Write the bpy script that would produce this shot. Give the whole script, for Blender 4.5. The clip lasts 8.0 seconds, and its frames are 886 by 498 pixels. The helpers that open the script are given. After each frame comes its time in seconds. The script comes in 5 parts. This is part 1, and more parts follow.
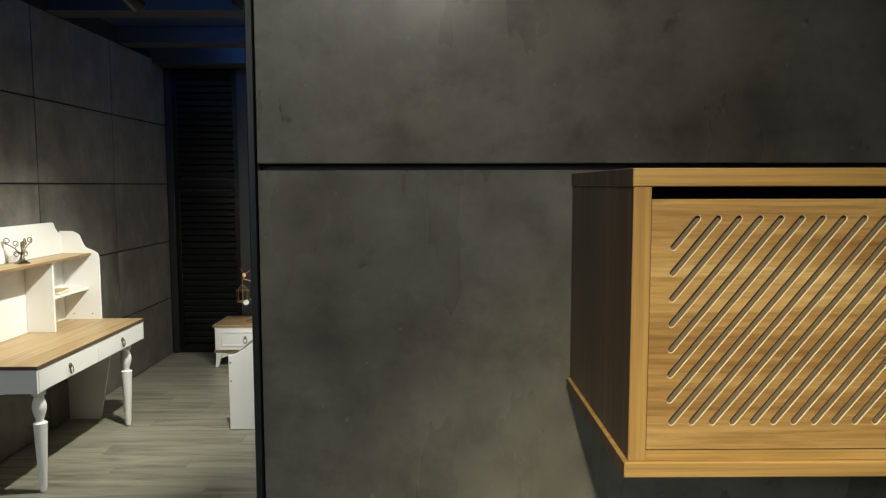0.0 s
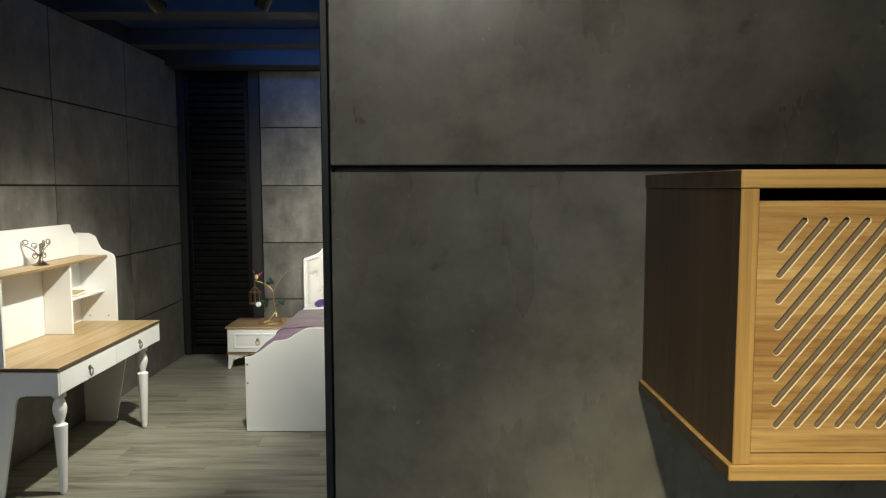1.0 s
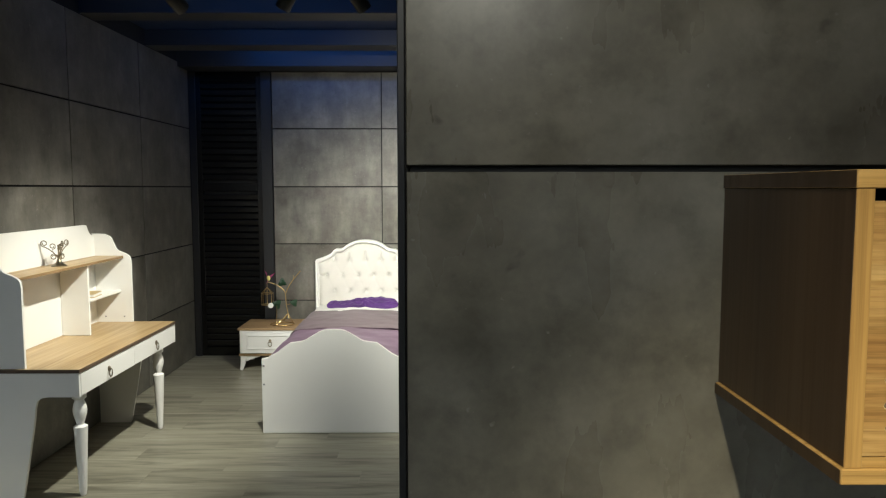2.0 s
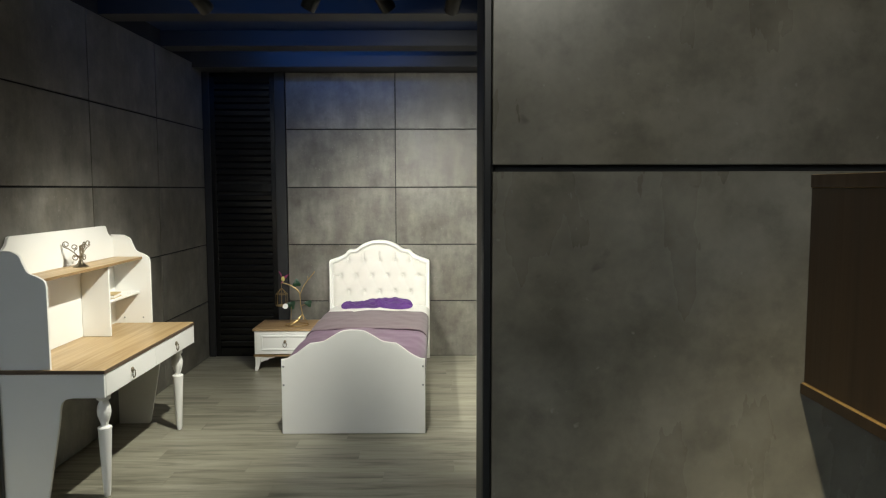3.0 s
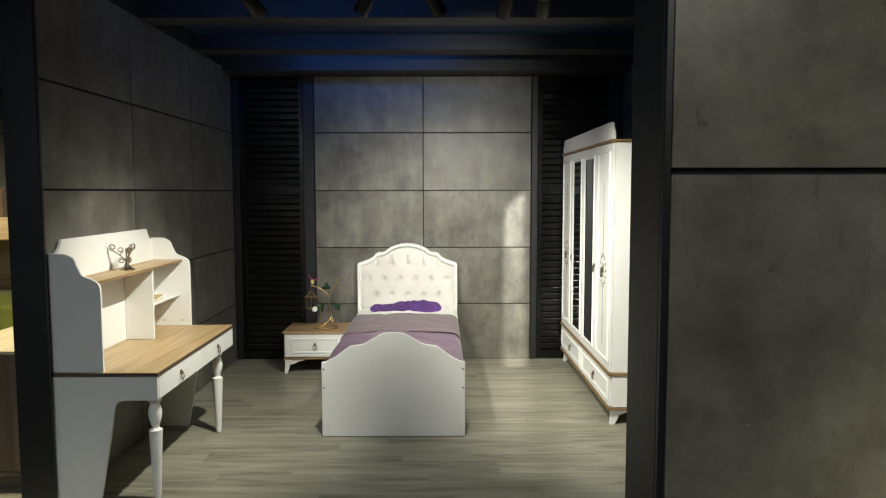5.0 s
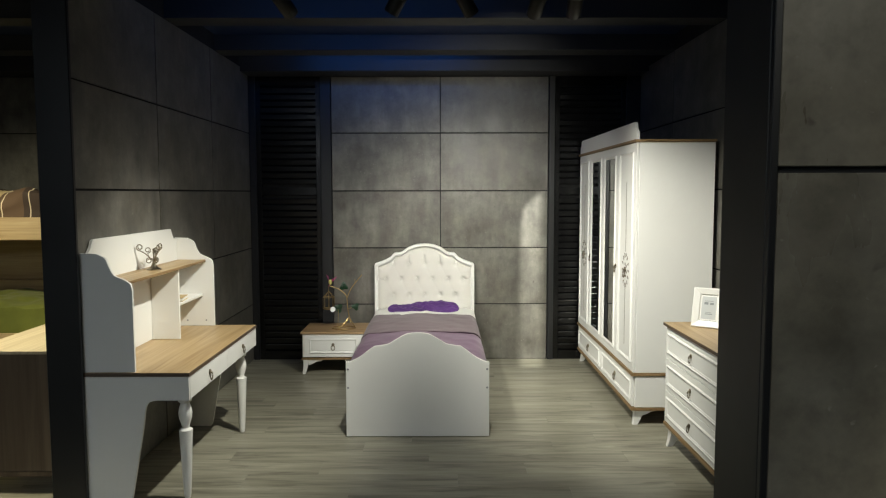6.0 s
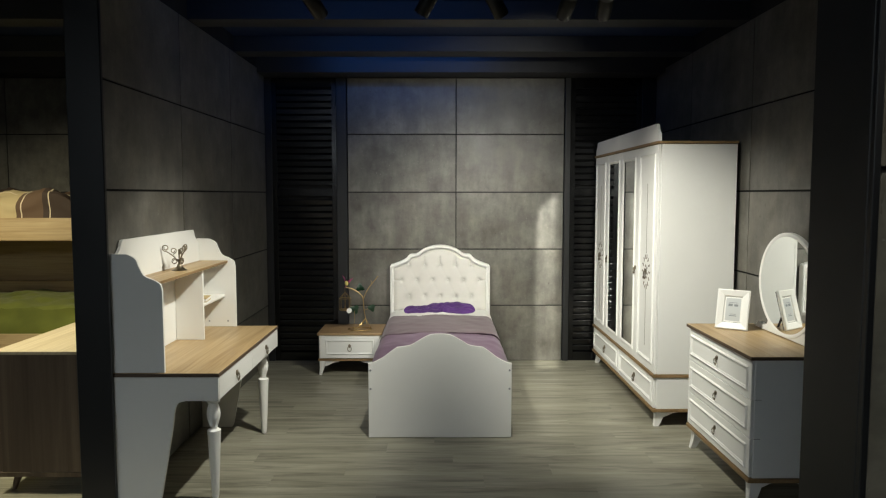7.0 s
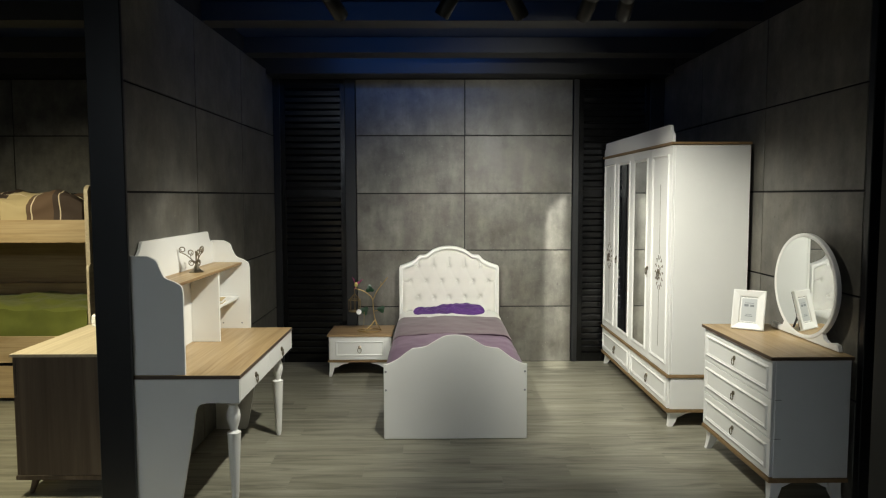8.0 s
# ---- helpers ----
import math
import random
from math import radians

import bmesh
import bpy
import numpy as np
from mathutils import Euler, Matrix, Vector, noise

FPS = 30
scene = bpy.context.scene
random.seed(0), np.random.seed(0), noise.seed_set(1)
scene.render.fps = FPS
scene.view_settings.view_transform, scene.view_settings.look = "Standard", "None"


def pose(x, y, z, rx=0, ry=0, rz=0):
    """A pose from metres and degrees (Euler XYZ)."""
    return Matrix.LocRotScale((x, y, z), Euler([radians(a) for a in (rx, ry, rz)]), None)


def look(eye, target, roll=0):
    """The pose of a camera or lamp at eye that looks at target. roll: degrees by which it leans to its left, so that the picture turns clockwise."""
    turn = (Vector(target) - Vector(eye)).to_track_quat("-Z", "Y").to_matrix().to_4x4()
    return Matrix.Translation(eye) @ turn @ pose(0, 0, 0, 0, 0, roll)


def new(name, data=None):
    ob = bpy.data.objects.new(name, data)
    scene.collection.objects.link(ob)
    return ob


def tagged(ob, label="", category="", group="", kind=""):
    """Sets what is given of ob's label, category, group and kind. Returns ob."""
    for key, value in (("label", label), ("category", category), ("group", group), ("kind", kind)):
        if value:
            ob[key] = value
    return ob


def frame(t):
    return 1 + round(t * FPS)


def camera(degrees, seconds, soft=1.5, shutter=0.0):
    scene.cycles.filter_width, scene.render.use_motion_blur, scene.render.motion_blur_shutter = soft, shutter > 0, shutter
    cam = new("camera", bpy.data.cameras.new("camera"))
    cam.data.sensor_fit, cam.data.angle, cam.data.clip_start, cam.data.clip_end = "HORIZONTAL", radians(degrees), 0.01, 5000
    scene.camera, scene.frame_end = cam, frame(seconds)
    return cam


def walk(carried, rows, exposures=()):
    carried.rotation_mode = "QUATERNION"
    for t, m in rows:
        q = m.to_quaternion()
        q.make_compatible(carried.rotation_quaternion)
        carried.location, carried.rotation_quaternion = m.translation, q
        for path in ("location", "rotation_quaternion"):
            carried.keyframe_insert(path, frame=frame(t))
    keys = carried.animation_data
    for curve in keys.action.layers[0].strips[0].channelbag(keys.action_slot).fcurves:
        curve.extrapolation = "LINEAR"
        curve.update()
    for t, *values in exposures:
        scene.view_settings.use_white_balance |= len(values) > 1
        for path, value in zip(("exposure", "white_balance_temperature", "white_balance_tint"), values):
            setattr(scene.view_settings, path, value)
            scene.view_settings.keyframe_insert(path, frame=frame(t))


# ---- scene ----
cam = camera(63.6, 8.0, soft=1.2)
PATH = [
    (0, (-0.054, 0.086, 1.729), (-0.038, 2.078, 1.55), -0.1),
    (0.5, (-0.106, 0.088, 1.729), (-0.091, 2.081, 1.554), -0.1),
    (1, (-0.167, 0.091, 1.729), (-0.153, 2.084, 1.555), -0.1),
    (1.5, (-0.223, 0.096, 1.728), (-0.209, 2.089, 1.557), 0.0),
    (3, (-0.414, 0.107, 1.726), (-0.404, 2.1, 1.558), -0.1),
    (3.5, (-0.476, 0.101, 1.727), (-0.465, 2.094, 1.562), -0.0),
    (4, (-0.544, 0.101, 1.728), (-0.534, 2.095, 1.564), -0.1),
    (4.5, (-0.614, 0.093, 1.727), (-0.604, 2.087, 1.566), -0.1),
    (6, (-0.857, 0.091, 1.722), (-0.85, 2.085, 1.565), -0.1),
    (6.5, (-0.933, 0.092, 1.72), (-0.927, 2.086, 1.565), -0.1),
    (7, (-1.019, 0.088, 1.718), (-1.011, 2.083, 1.566), -0.0),
    (7.5, (-1.089, 0.088, 1.716), (-1.079, 2.083, 1.566), -0.1),
    (8, (-1.16, 0.089, 1.719), (-1.138, 2.083, 1.57), -0.1),
]
walk(cam, [(t, look(eye, target, roll)) for t, eye, target, roll in PATH],
     exposures=[(0.0, 0.1), (1.5, 0.1), (3.5, 0.04), (4.5, 0.04), (6.0, -0.32), (8.0, -0.40)])

# ---- light ----
world = bpy.data.worlds.new("dark_showroom_air")
world.use_nodes = True
world.node_tree.nodes["Background"].inputs[0].default_value = (0.5, 0.6, 0.8, 1)
world.node_tree.nodes["Background"].inputs[1].default_value = 0.01
scene.world = world

WARM = (1.0, 0.985, 0.865)
AMBER = (1.0, 0.93, 0.66)


def spot(eye, target, watts, degrees, blend=1.0, color=WARM, radius=0.03):
    data = bpy.data.lights.new("spot_beam", "SPOT")
    data.energy, data.spot_size, data.spot_blend, data.color, data.shadow_soft_size = watts, radians(degrees), blend, color, radius
    ob = new("spot_beam", data)
    ob.matrix_world = look(eye, target)
    return ob


# track heads: mouth of the head, point it is aimed at, watts, beam, colour
HEADS = [
    ((-1.665, 4.08, 2.69), (-0.25, 6.75, 0.60), 400, 68, WARM),
    ((-1.126, 4.06, 2.69), (-2.38, 4.75, 0.66), 345, 68, WARM),
    ((-0.680, 4.08, 2.69), (0.72, 5.36, 0.58), 390, 72, WARM),
    ((-0.346, 4.09, 2.69), (-0.92, 7.34, 0.62), 330, 66, WARM),
]
FRAMED = ((-0.130, 4.08, 2.69), (0.075, 7.392, 0.95), 1400, 30, WARM)
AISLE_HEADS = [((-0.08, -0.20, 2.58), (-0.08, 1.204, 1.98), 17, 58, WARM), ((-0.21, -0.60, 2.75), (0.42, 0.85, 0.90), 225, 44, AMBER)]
LEFT_HEADS = [((-4.10, 4.10, 2.69), (-3.40, 4.60, 0.70), 380, 84, AMBER), ((-4.75, 4.10, 2.69), (-4.70, 6.00, 1.10), 300, 76, AMBER)]
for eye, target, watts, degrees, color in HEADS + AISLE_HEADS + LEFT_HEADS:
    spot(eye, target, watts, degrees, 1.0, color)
# wide spill of the heads on floor and low fronts
for eye, *_ in HEADS:
    spot(eye, (eye[0], eye[1] + 0.8, 0.0), 12, 150, 0.6)
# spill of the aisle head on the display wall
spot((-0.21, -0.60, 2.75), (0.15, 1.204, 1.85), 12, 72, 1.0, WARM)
# soft spill of the masked head over the feature wall
spot(FRAMED[0], (-0.70, 7.39, 1.80), 120, 62)
# the masked head: its lamp sits deep in the tube behind an added rectangular mask
# its patch on the wall stands in for light off the wardrobe mirrors
deep = Vector(FRAMED[0]) - (Vector(FRAMED[1]) - Vector(FRAMED[0])).normalized() * 0.13
spot(deep, FRAMED[1], FRAMED[2], FRAMED[3], 0.2, WARM, 0.0015)
# unseen blue strips added behind the ceiling beams to make the blue glow
BLUE_STRIPS = [(-1.45, 4.225), (-1.40, 5.495), (-1.35, 6.645)]
for x, y in BLUE_STRIPS:
    glow = bpy.data.lights.new("added_blue_strip", "AREA")
    glow.shape, glow.size, glow.size_y, glow.energy, glow.color = "RECTANGLE", 1.6, 0.02, 2.5, (0.03, 0.24, 1.0)
    new("added_blue_strip", glow).matrix_world = look((x, y, 3.045), (x, y + 2.0, 3.20))


# ---- materials ----
def nodes_of(name):
    m = bpy.data.materials.new(name)
    m.use_nodes = True
    return m, m.node_tree.nodes, m.node_tree.links, m.node_tree.nodes["Principled BSDF"]


def coords(n, l, stretch=(1, 1, 1), vary=True):
    """Object coordinates in metres, stretched and shifted by a random amount for each object."""
    tc = n.new("ShaderNodeTexCoord")
    mp = n.new("ShaderNodeMapping")
    mp.inputs["Scale"].default_value = stretch
    if vary:
        info = n.new("ShaderNodeObjectInfo")
        mul = n.new("ShaderNodeVectorMath")
        mul.operation = "SCALE"
        mul.inputs[0].default_value = (37.0, 21.0, 53.0)
        l.new(info.outputs["Random"], mul.inputs["Scale"])
        add = n.new("ShaderNodeVectorMath")
        l.new(tc.outputs["Object"], add.inputs[0])
        l.new(mul.outputs[0], add.inputs[1])
        l.new(add.outputs[0], mp.inputs["Vector"])
    else:
        l.new(tc.outputs["Object"], mp.inputs["Vector"])
    return mp.outputs[0]


def noise_of(n, l, vec, scale, detail=5.0, rough=0.55, distort=0.0):
    t = n.new("ShaderNodeTexNoise")
    t.inputs["Scale"].default_value, t.inputs["Detail"].default_value = scale, detail
    t.inputs["Roughness"].default_value, t.inputs["Distortion"].default_value = rough, distort
    l.new(vec, t.inputs["Vector"])
    return t.outputs["Fac"]


def ramp_of(n, l, fac, stops):
    r = n.new("ShaderNodeValToRGB")
    els = r.color_ramp.elements
    while len(els) < len(stops):
        els.new(0.5)
    for e, (p, c) in zip(els, stops):
        e.position, e.color = p, (*c, 1)
    l.new(fac, r.inputs[0])
    return r.outputs[0]


def mixed(n, l, kind, fac, a, b):
    m = n.new("ShaderNodeMix")
    m.data_type, m.blend_type = "RGBA", kind
    m.inputs[0].default_value = fac if isinstance(fac, float) else 0.5
    if not isinstance(fac, float):
        l.new(fac, m.inputs[0])
    for socket, v in ((m.inputs[6], a), (m.inputs[7], b)):
        if isinstance(v, tuple):
            socket.default_value = (*v, 1)
        else:
            l.new(v, socket)
    return m.outputs[2]


def bumped(n, l, bsdf, height, strength, distance):
    b = n.new("ShaderNodeBump")
    b.inputs["Strength"].default_value, b.inputs["Distance"].default_value = strength, distance
    l.new(height, b.inputs["Height"])
    l.new(b.outputs[0], bsdf.inputs["Normal"])


def ranged(n, l, fac, lo, hi):
    m = n.new("ShaderNodeMapRange")
    m.inputs["From Min"].default_value, m.inputs["From Max"].default_value = 0.3, 0.7
    m.inputs["To Min"].default_value, m.inputs["To Max"].default_value = lo, hi
    l.new(fac, m.inputs["Value"])
    return m.outputs[0]


def concrete(name, dark, light, sheen=0.40, streaks=0.5, mottle=0.25, stain=(0.72, 0.64, 0.52)):
    """Concrete-look laminate: soft clouds, vertical trowel streaks, mottling, brown stains, small dark marks."""
    m, n, l, b = nodes_of(name)
    vec = coords(n, l)
    tall = coords(n, l, (2.4, 2.4, 0.7))
    brush = coords(n, l, (9.0, 9.0, 1.6))
    clouds = noise_of(n, l, vec, 4.0, 7, 0.62)
    streak = noise_of(n, l, tall, 3.0, 5, 0.55)
    strokes = noise_of(n, l, brush, 2.0, 4, 0.6)
    fine = noise_of(n, l, vec, 60, 3)
    blot = noise_of(n, l, vec, 12.0, 6, 0.66, 0.1)
    c = ramp_of(n, l, clouds, [(0.30, dark), (0.70, light)])
    s = ramp_of(n, l, streak, [(0.36, (0.36, 0.36, 0.36)), (0.68, (0.68, 0.68, 0.675))])
    c = mixed(n, l, "OVERLAY", streaks, c, s)
    c = mixed(n, l, "OVERLAY", streaks * 0.5, c, ramp_of(n, l, strokes, [(0.34, (0.38, 0.38, 0.38)), (0.66, (0.62, 0.62, 0.62))]))
    k = ramp_of(n, l, blot, [(0.30, (0.45, 0.44, 0.42)), (0.50, (1, 1, 1)), (0.66, (1.0, 1.0, 1.0)), (0.76, (1.35, 1.34, 1.30))])
    c = mixed(n, l, "MULTIPLY", mottle, c, k)
    brown = ramp_of(n, l, noise_of(n, l, vec, 2.3, 6, 0.62, 0.0), [(0.42, (1, 1, 1)), (0.64, stain)])
    c = mixed(n, l, "MULTIPLY", 0.55, c, brown)
    f = ramp_of(n, l, fine, [(0.35, (0.86, 0.86, 0.86)), (0.65, (1, 1, 1))])
    c = mixed(n, l, "MULTIPLY", 0.6, c, f)
    speck = ramp_of(n, l, noise_of(n, l, vec, 55, 2, 0.5), [(0.70, (0, 0, 0)), (0.76, (1, 1, 1))])
    c = mixed(n, l, "MIX", mixed(n, l, "MULTIPLY", 1.0, speck, (0.35, 0.35, 0.35)), c, (0.30, 0.29, 0.26))
    mark = ramp_of(n, l, noise_of(n, l, vec, 15, 3, 0.55, 0.3), [(0.225, (0.42, 0.41, 0.39)), (0.30, (1, 1, 1))])
    c = mixed(n, l, "MULTIPLY", 0.8, c, mark)
    l.new(c, b.inputs["Base Color"])
    l.new(ranged(n, l, streak, sheen, sheen + 0.12), b.inputs["Roughness"])
    b.inputs["Specular IOR Level"].default_value = 0.52
    bumped(n, l, b, clouds, 0.08, 0.004)
    return m


def wood(name, dark, mid, light, along="x", scale=1.0, rough=0.45, knots=0.5, lo=0.28, hi=0.74, fine=1.0, run=2.0):
    """Wood grain in metres that runs along one axis."""
    m, n, l, b = nodes_of(name)
    st = {"x": (0.55, 9, 9), "y": (9, 0.55, 9), "z": (9, 9, 0.55)}[along]
    fs = {"x": (run, 90, 90), "y": (90, run, 90), "z": (90, 90, run)}[along]
    vec = coords(n, l, tuple(v * scale for v in st))
    fvec = coords(n, l, tuple(v * scale * (fine if v > 50 else 1.0) for v in fs))
    bands = noise_of(n, l, vec, 1.6, 6, 0.6, 1.0)
    grain = noise_of(n, l, fvec, 1.0, 4, 0.65, 0.2)
    c = ramp_of(n, l, bands, [(lo, dark), (0.5, mid), (hi, light)])
    g = ramp_of(n, l, grain, [(0.32, (0.62, 0.59, 0.55)), (0.58, (1, 1, 1))])
    c = mixed(n, l, "MULTIPLY", knots, c, g)
    l.new(c, b.inputs["Base Color"])
    l.new(ranged(n, l, grain, rough + 0.08, rough - 0.06), b.inputs["Roughness"])
    bumped(n, l, b, grain, 0.12, 0.001)
    return m


def laminate(name):
    """Grey washed oak: long dark wisps along x, fine pores, a slight change of tone from board to board."""
    m, n, l, b = nodes_of(name)
    broad = noise_of(n, l, coords(n, l, (0.9, 7.0, 7.0)), 1.0, 4, 0.55, 0.6)
    wisp = noise_of(n, l, coords(n, l, (1.3, 15.0, 15.0)), 1.0, 6, 0.64, 0.9)
    pore = noise_of(n, l, coords(n, l, (5.0, 150.0, 150.0)), 1.0, 3, 0.6)
    c = ramp_of(n, l, broad, [(0.30, (0.235, 0.224, 0.168)), (0.70, (0.370, 0.354, 0.276))])
    c = mixed(n, l, "MULTIPLY", 0.85, c, ramp_of(n, l, wisp, [(0.32, (0.33, 0.325, 0.31)), (0.47, (0.82, 0.82, 0.81)), (0.60, (1.0, 1.0, 1.0))]))
    c = mixed(n, l, "MULTIPLY", 0.35, c, ramp_of(n, l, pore, [(0.34, (0.62, 0.61, 0.58)), (0.58, (1, 1, 1))]))
    info = n.new("ShaderNodeObjectInfo")
    c = mixed(n, l, "MULTIPLY", 1.0, c, ramp_of(n, l, info.outputs["Random"], [(0.0, (0.95, 0.95, 0.945)), (1.0, (1.03, 1.03, 1.03))]))
    l.new(c, b.inputs["Base Color"])
    l.new(ranged(n, l, wisp, 0.40, 0.32), b.inputs["Roughness"])
    bumped(n, l, b, pore, 0.08, 0.0008)
    return m


def painted(name, color, rough=0.4, var=0.06, bump=0.03):
    """Lacquer or paint, slightly uneven in tone and sheen."""
    m, n, l, b = nodes_of(name)
    vec = coords(n, l)
    big = noise_of(n, l, vec, 3.0, 4)
    fine = noise_of(n, l, vec, 130, 2)
    lo = tuple(v * (1 - var) for v in color)
    l.new(ramp_of(n, l, big, [(0.3, lo), (0.7, color)]), b.inputs["Base Color"])
    l.new(ranged(n, l, big, rough - 0.05, rough + 0.06), b.inputs["Roughness"])
    bumped(n, l, b, fine, bump, 0.0006)
    return m


def cloth(name, color, second, weave=700.0, rough=0.85):
    m, n, l, b = nodes_of(name)
    vec = coords(n, l)
    big = noise_of(n, l, vec, 5.0, 5)
    fine = noise_of(n, l, vec, weave, 2)
    l.new(ramp_of(n, l, big, [(0.3, second), (0.7, color)]), b.inputs["Base Color"])
    b.inputs["Roughness"].default_value = rough
    b.inputs["Sheen Weight"].default_value = 0.15
    bumped(n, l, b, fine, 0.15, 0.0012)
    return m


def metal(name, color, rough=0.3):
    m, n, l, b = nodes_of(name)
    vec = coords(n, l)
    t = noise_of(n, l, vec, 60, 3)
    lo = tuple(v * 0.7 for v in color)
    l.new(ramp_of(n, l, t, [(0.3, lo), (0.7, color)]), b.inputs["Base Color"])
    b.inputs["Metallic"].default_value = 1.0
    l.new(ranged(n, l, t, rough - 0.06, rough + 0.1), b.inputs["Roughness"])
    return m


def mirror_glass(name):
    m, n, l, b = nodes_of(name)
    b.inputs["Base Color"].default_value = (0.86, 0.88, 0.87, 1)
    b.inputs["Metallic"].default_value, b.inputs["Roughness"].default_value = 1.0, 0.0
    return m


def plaid(name):
    """Brown, beige and dark squares crossed by thin light lines, for the bunk's blanket."""
    m, n, l, b = nodes_of(name)
    tc = n.new("ShaderNodeTexCoord")
    sep = n.new("ShaderNodeSeparateXYZ")
    l.new(tc.outputs["Object"], sep.inputs[0])

    def stripe(socket, period, lo, hi, shift=0.664):
        moved = n.new("ShaderNodeMath")
        moved.inputs[1].default_value = shift
        l.new(socket, moved.inputs[0])
        d = n.new("ShaderNodeMath")
        d.operation = "DIVIDE"
        d.inputs[1].default_value = period
        l.new(moved.outputs[0], d.inputs[0])
        f = n.new("ShaderNodeMath")
        f.operation = "FRACT"
        l.new(d.outputs[0], f.inputs[0])
        g = n.new("ShaderNodeMath")
        g.operation = "GREATER_THAN"
        g.inputs[1].default_value = lo
        l.new(f.outputs[0], g.inputs[0])
        h = n.new("ShaderNodeMath")
        h.operation = "LESS_THAN"
        h.inputs[1].default_value = hi
        l.new(f.outputs[0], h.inputs[0])
        k = n.new("ShaderNodeMath")
        k.operation = "MULTIPLY"
        l.new(g.outputs[0], k.inputs[0])
        l.new(h.outputs[0], k.inputs[1])
        return k.outputs[0]

    c = mixed(n, l, "MIX", stripe(sep.outputs[0], 0.68, 0.30, 0.98), (0.46, 0.36, 0.19), (0.105, 0.062, 0.034))
    c = mixed(n, l, "MIX", stripe(sep.outputs[0], 0.68, 0.624, 0.98), c, (0.045, 0.028, 0.019))
    for lo in (0.355, 0.70):
        c = mixed(n, l, "MIX", stripe(sep.outputs[0], 0.68, lo, lo + 0.014), c, (0.62, 0.52, 0.36))
    c = mixed(n, l, "MIX", stripe(sep.outputs[1], 0.27, 0.35, 0.385), c, (0.62, 0.52, 0.36))
    l.new(c, b.inputs["Base Color"])
    b.inputs["Roughness"].default_value = 0.85
    bumped(n, l, b, noise_of(n, l, tc.outputs["Object"], 600, 2), 0.15, 0.001)
    return m


PANEL = concrete("concrete_laminate", (0.086, 0.081, 0.069), (0.182, 0.174, 0.150), 0.38, 0.60, 0.32, (0.84, 0.79, 0.70))
BOARD = concrete("concrete_board", (0.084, 0.077, 0.061), (0.216, 0.201, 0.163), 0.24, 0.12, 0.5, (0.82, 0.77, 0.68))
BLACK = painted("black_lacquer", (0.007, 0.0073, 0.0085), 0.38)
LOUVRE = painted("black_louvre_paint", (0.0022, 0.0022, 0.0024), 0.21, 0.06, 0.0)
LOUVRE.node_tree.nodes["Principled BSDF"].inputs["Specular IOR Level"].default_value = 0.5
POST = painted("near_post_paint", (0.011, 0.0115, 0.013), 0.45)
TRIM = painted("anthracite_trim", (0.014, 0.0142, 0.0150), 0.42)
JOINT = painted("dark_joint", (0.004, 0.004, 0.004), 0.8)
# navy base colour carries the blue light that falls on the ceiling
BLUE_GLOW = painted("blue_glow_ceiling", (0.007, 0.024, 0.085), 0.6, 0.2)
BEAM = painted("grey_beam_paint", (0.036, 0.037, 0.040), 0.55, 0.15)
SHELL = painted("dark_showroom_wall", (0.06, 0.06, 0.06), 0.7, 0.2)
WHITE = painted("white_lacquer", (0.80, 0.795, 0.76), 0.42, 0.03)
OAK = wood("oak_top", (0.295, 0.190, 0.085), (0.42, 0.295, 0.148), (0.52, 0.385, 0.208), "y", 0.62, 0.42, 0.30, 0.30, 0.70, 1.6)
OAK_X = wood("oak_top_cross", (0.27, 0.165, 0.075), (0.36, 0.235, 0.12), (0.43, 0.29, 0.15), "x", 0.8, 0.42, 0.35, 0.30, 0.72, 1.6)
EDGE = painted("dark_wood_edge", (0.10, 0.065, 0.04), 0.5, 0.2)
OAK_EDGE = wood("oak_edge_band", (0.19, 0.12, 0.05), (0.26, 0.165, 0.075), (0.31, 0.20, 0.10), "y", 1.0, 0.5)
HONEY = wood("honey_oak_veneer", (0.30, 0.165, 0.05), (0.44, 0.26, 0.085), (0.54, 0.34, 0.13), "x", 1.3, 0.40, 0.8, 0.28, 0.74, 2.4)
HONEY_DOOR = wood("honey_oak_door", (0.235, 0.112, 0.036), (0.390, 0.225, 0.078), (0.545, 0.355, 0.145), "x", 1.0, 0.38, 1.0, 0.33, 0.65, 2.6, 9.0)
HONEY_STILE = wood("honey_oak_stile", (0.30, 0.165, 0.05), (0.42, 0.245, 0.08), (0.50, 0.31, 0.115), "z", 1.3, 0.40, 0.8, 0.28, 0.74, 2.4)
# honey veneer darkened in colour for the cabinet's dim sides and board ends
HONEY_SHADED = wood("shaded_honey_veneer", (0.030, 0.016, 0.0065), (0.050, 0.027, 0.011), (0.074, 0.041, 0.017), "z", 0.5, 0.42)
BUNK = wood("rustic_oak_board", (0.34, 0.23, 0.10), (0.46, 0.33, 0.17), (0.54, 0.41, 0.23), "x", 0.9, 0.5)
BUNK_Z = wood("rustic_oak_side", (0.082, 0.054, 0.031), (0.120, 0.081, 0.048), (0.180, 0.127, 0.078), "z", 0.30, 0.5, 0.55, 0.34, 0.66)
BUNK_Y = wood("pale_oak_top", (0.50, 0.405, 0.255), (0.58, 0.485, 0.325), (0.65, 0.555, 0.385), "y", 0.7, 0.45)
FLOOR = laminate("grey_oak_laminate")
CREAM = cloth("cream_upholstery", (0.62, 0.608, 0.565), (0.565, 0.552, 0.512))
SHEET = cloth("white_sheet", (0.80, 0.79, 0.74), (0.74, 0.73, 0.68))
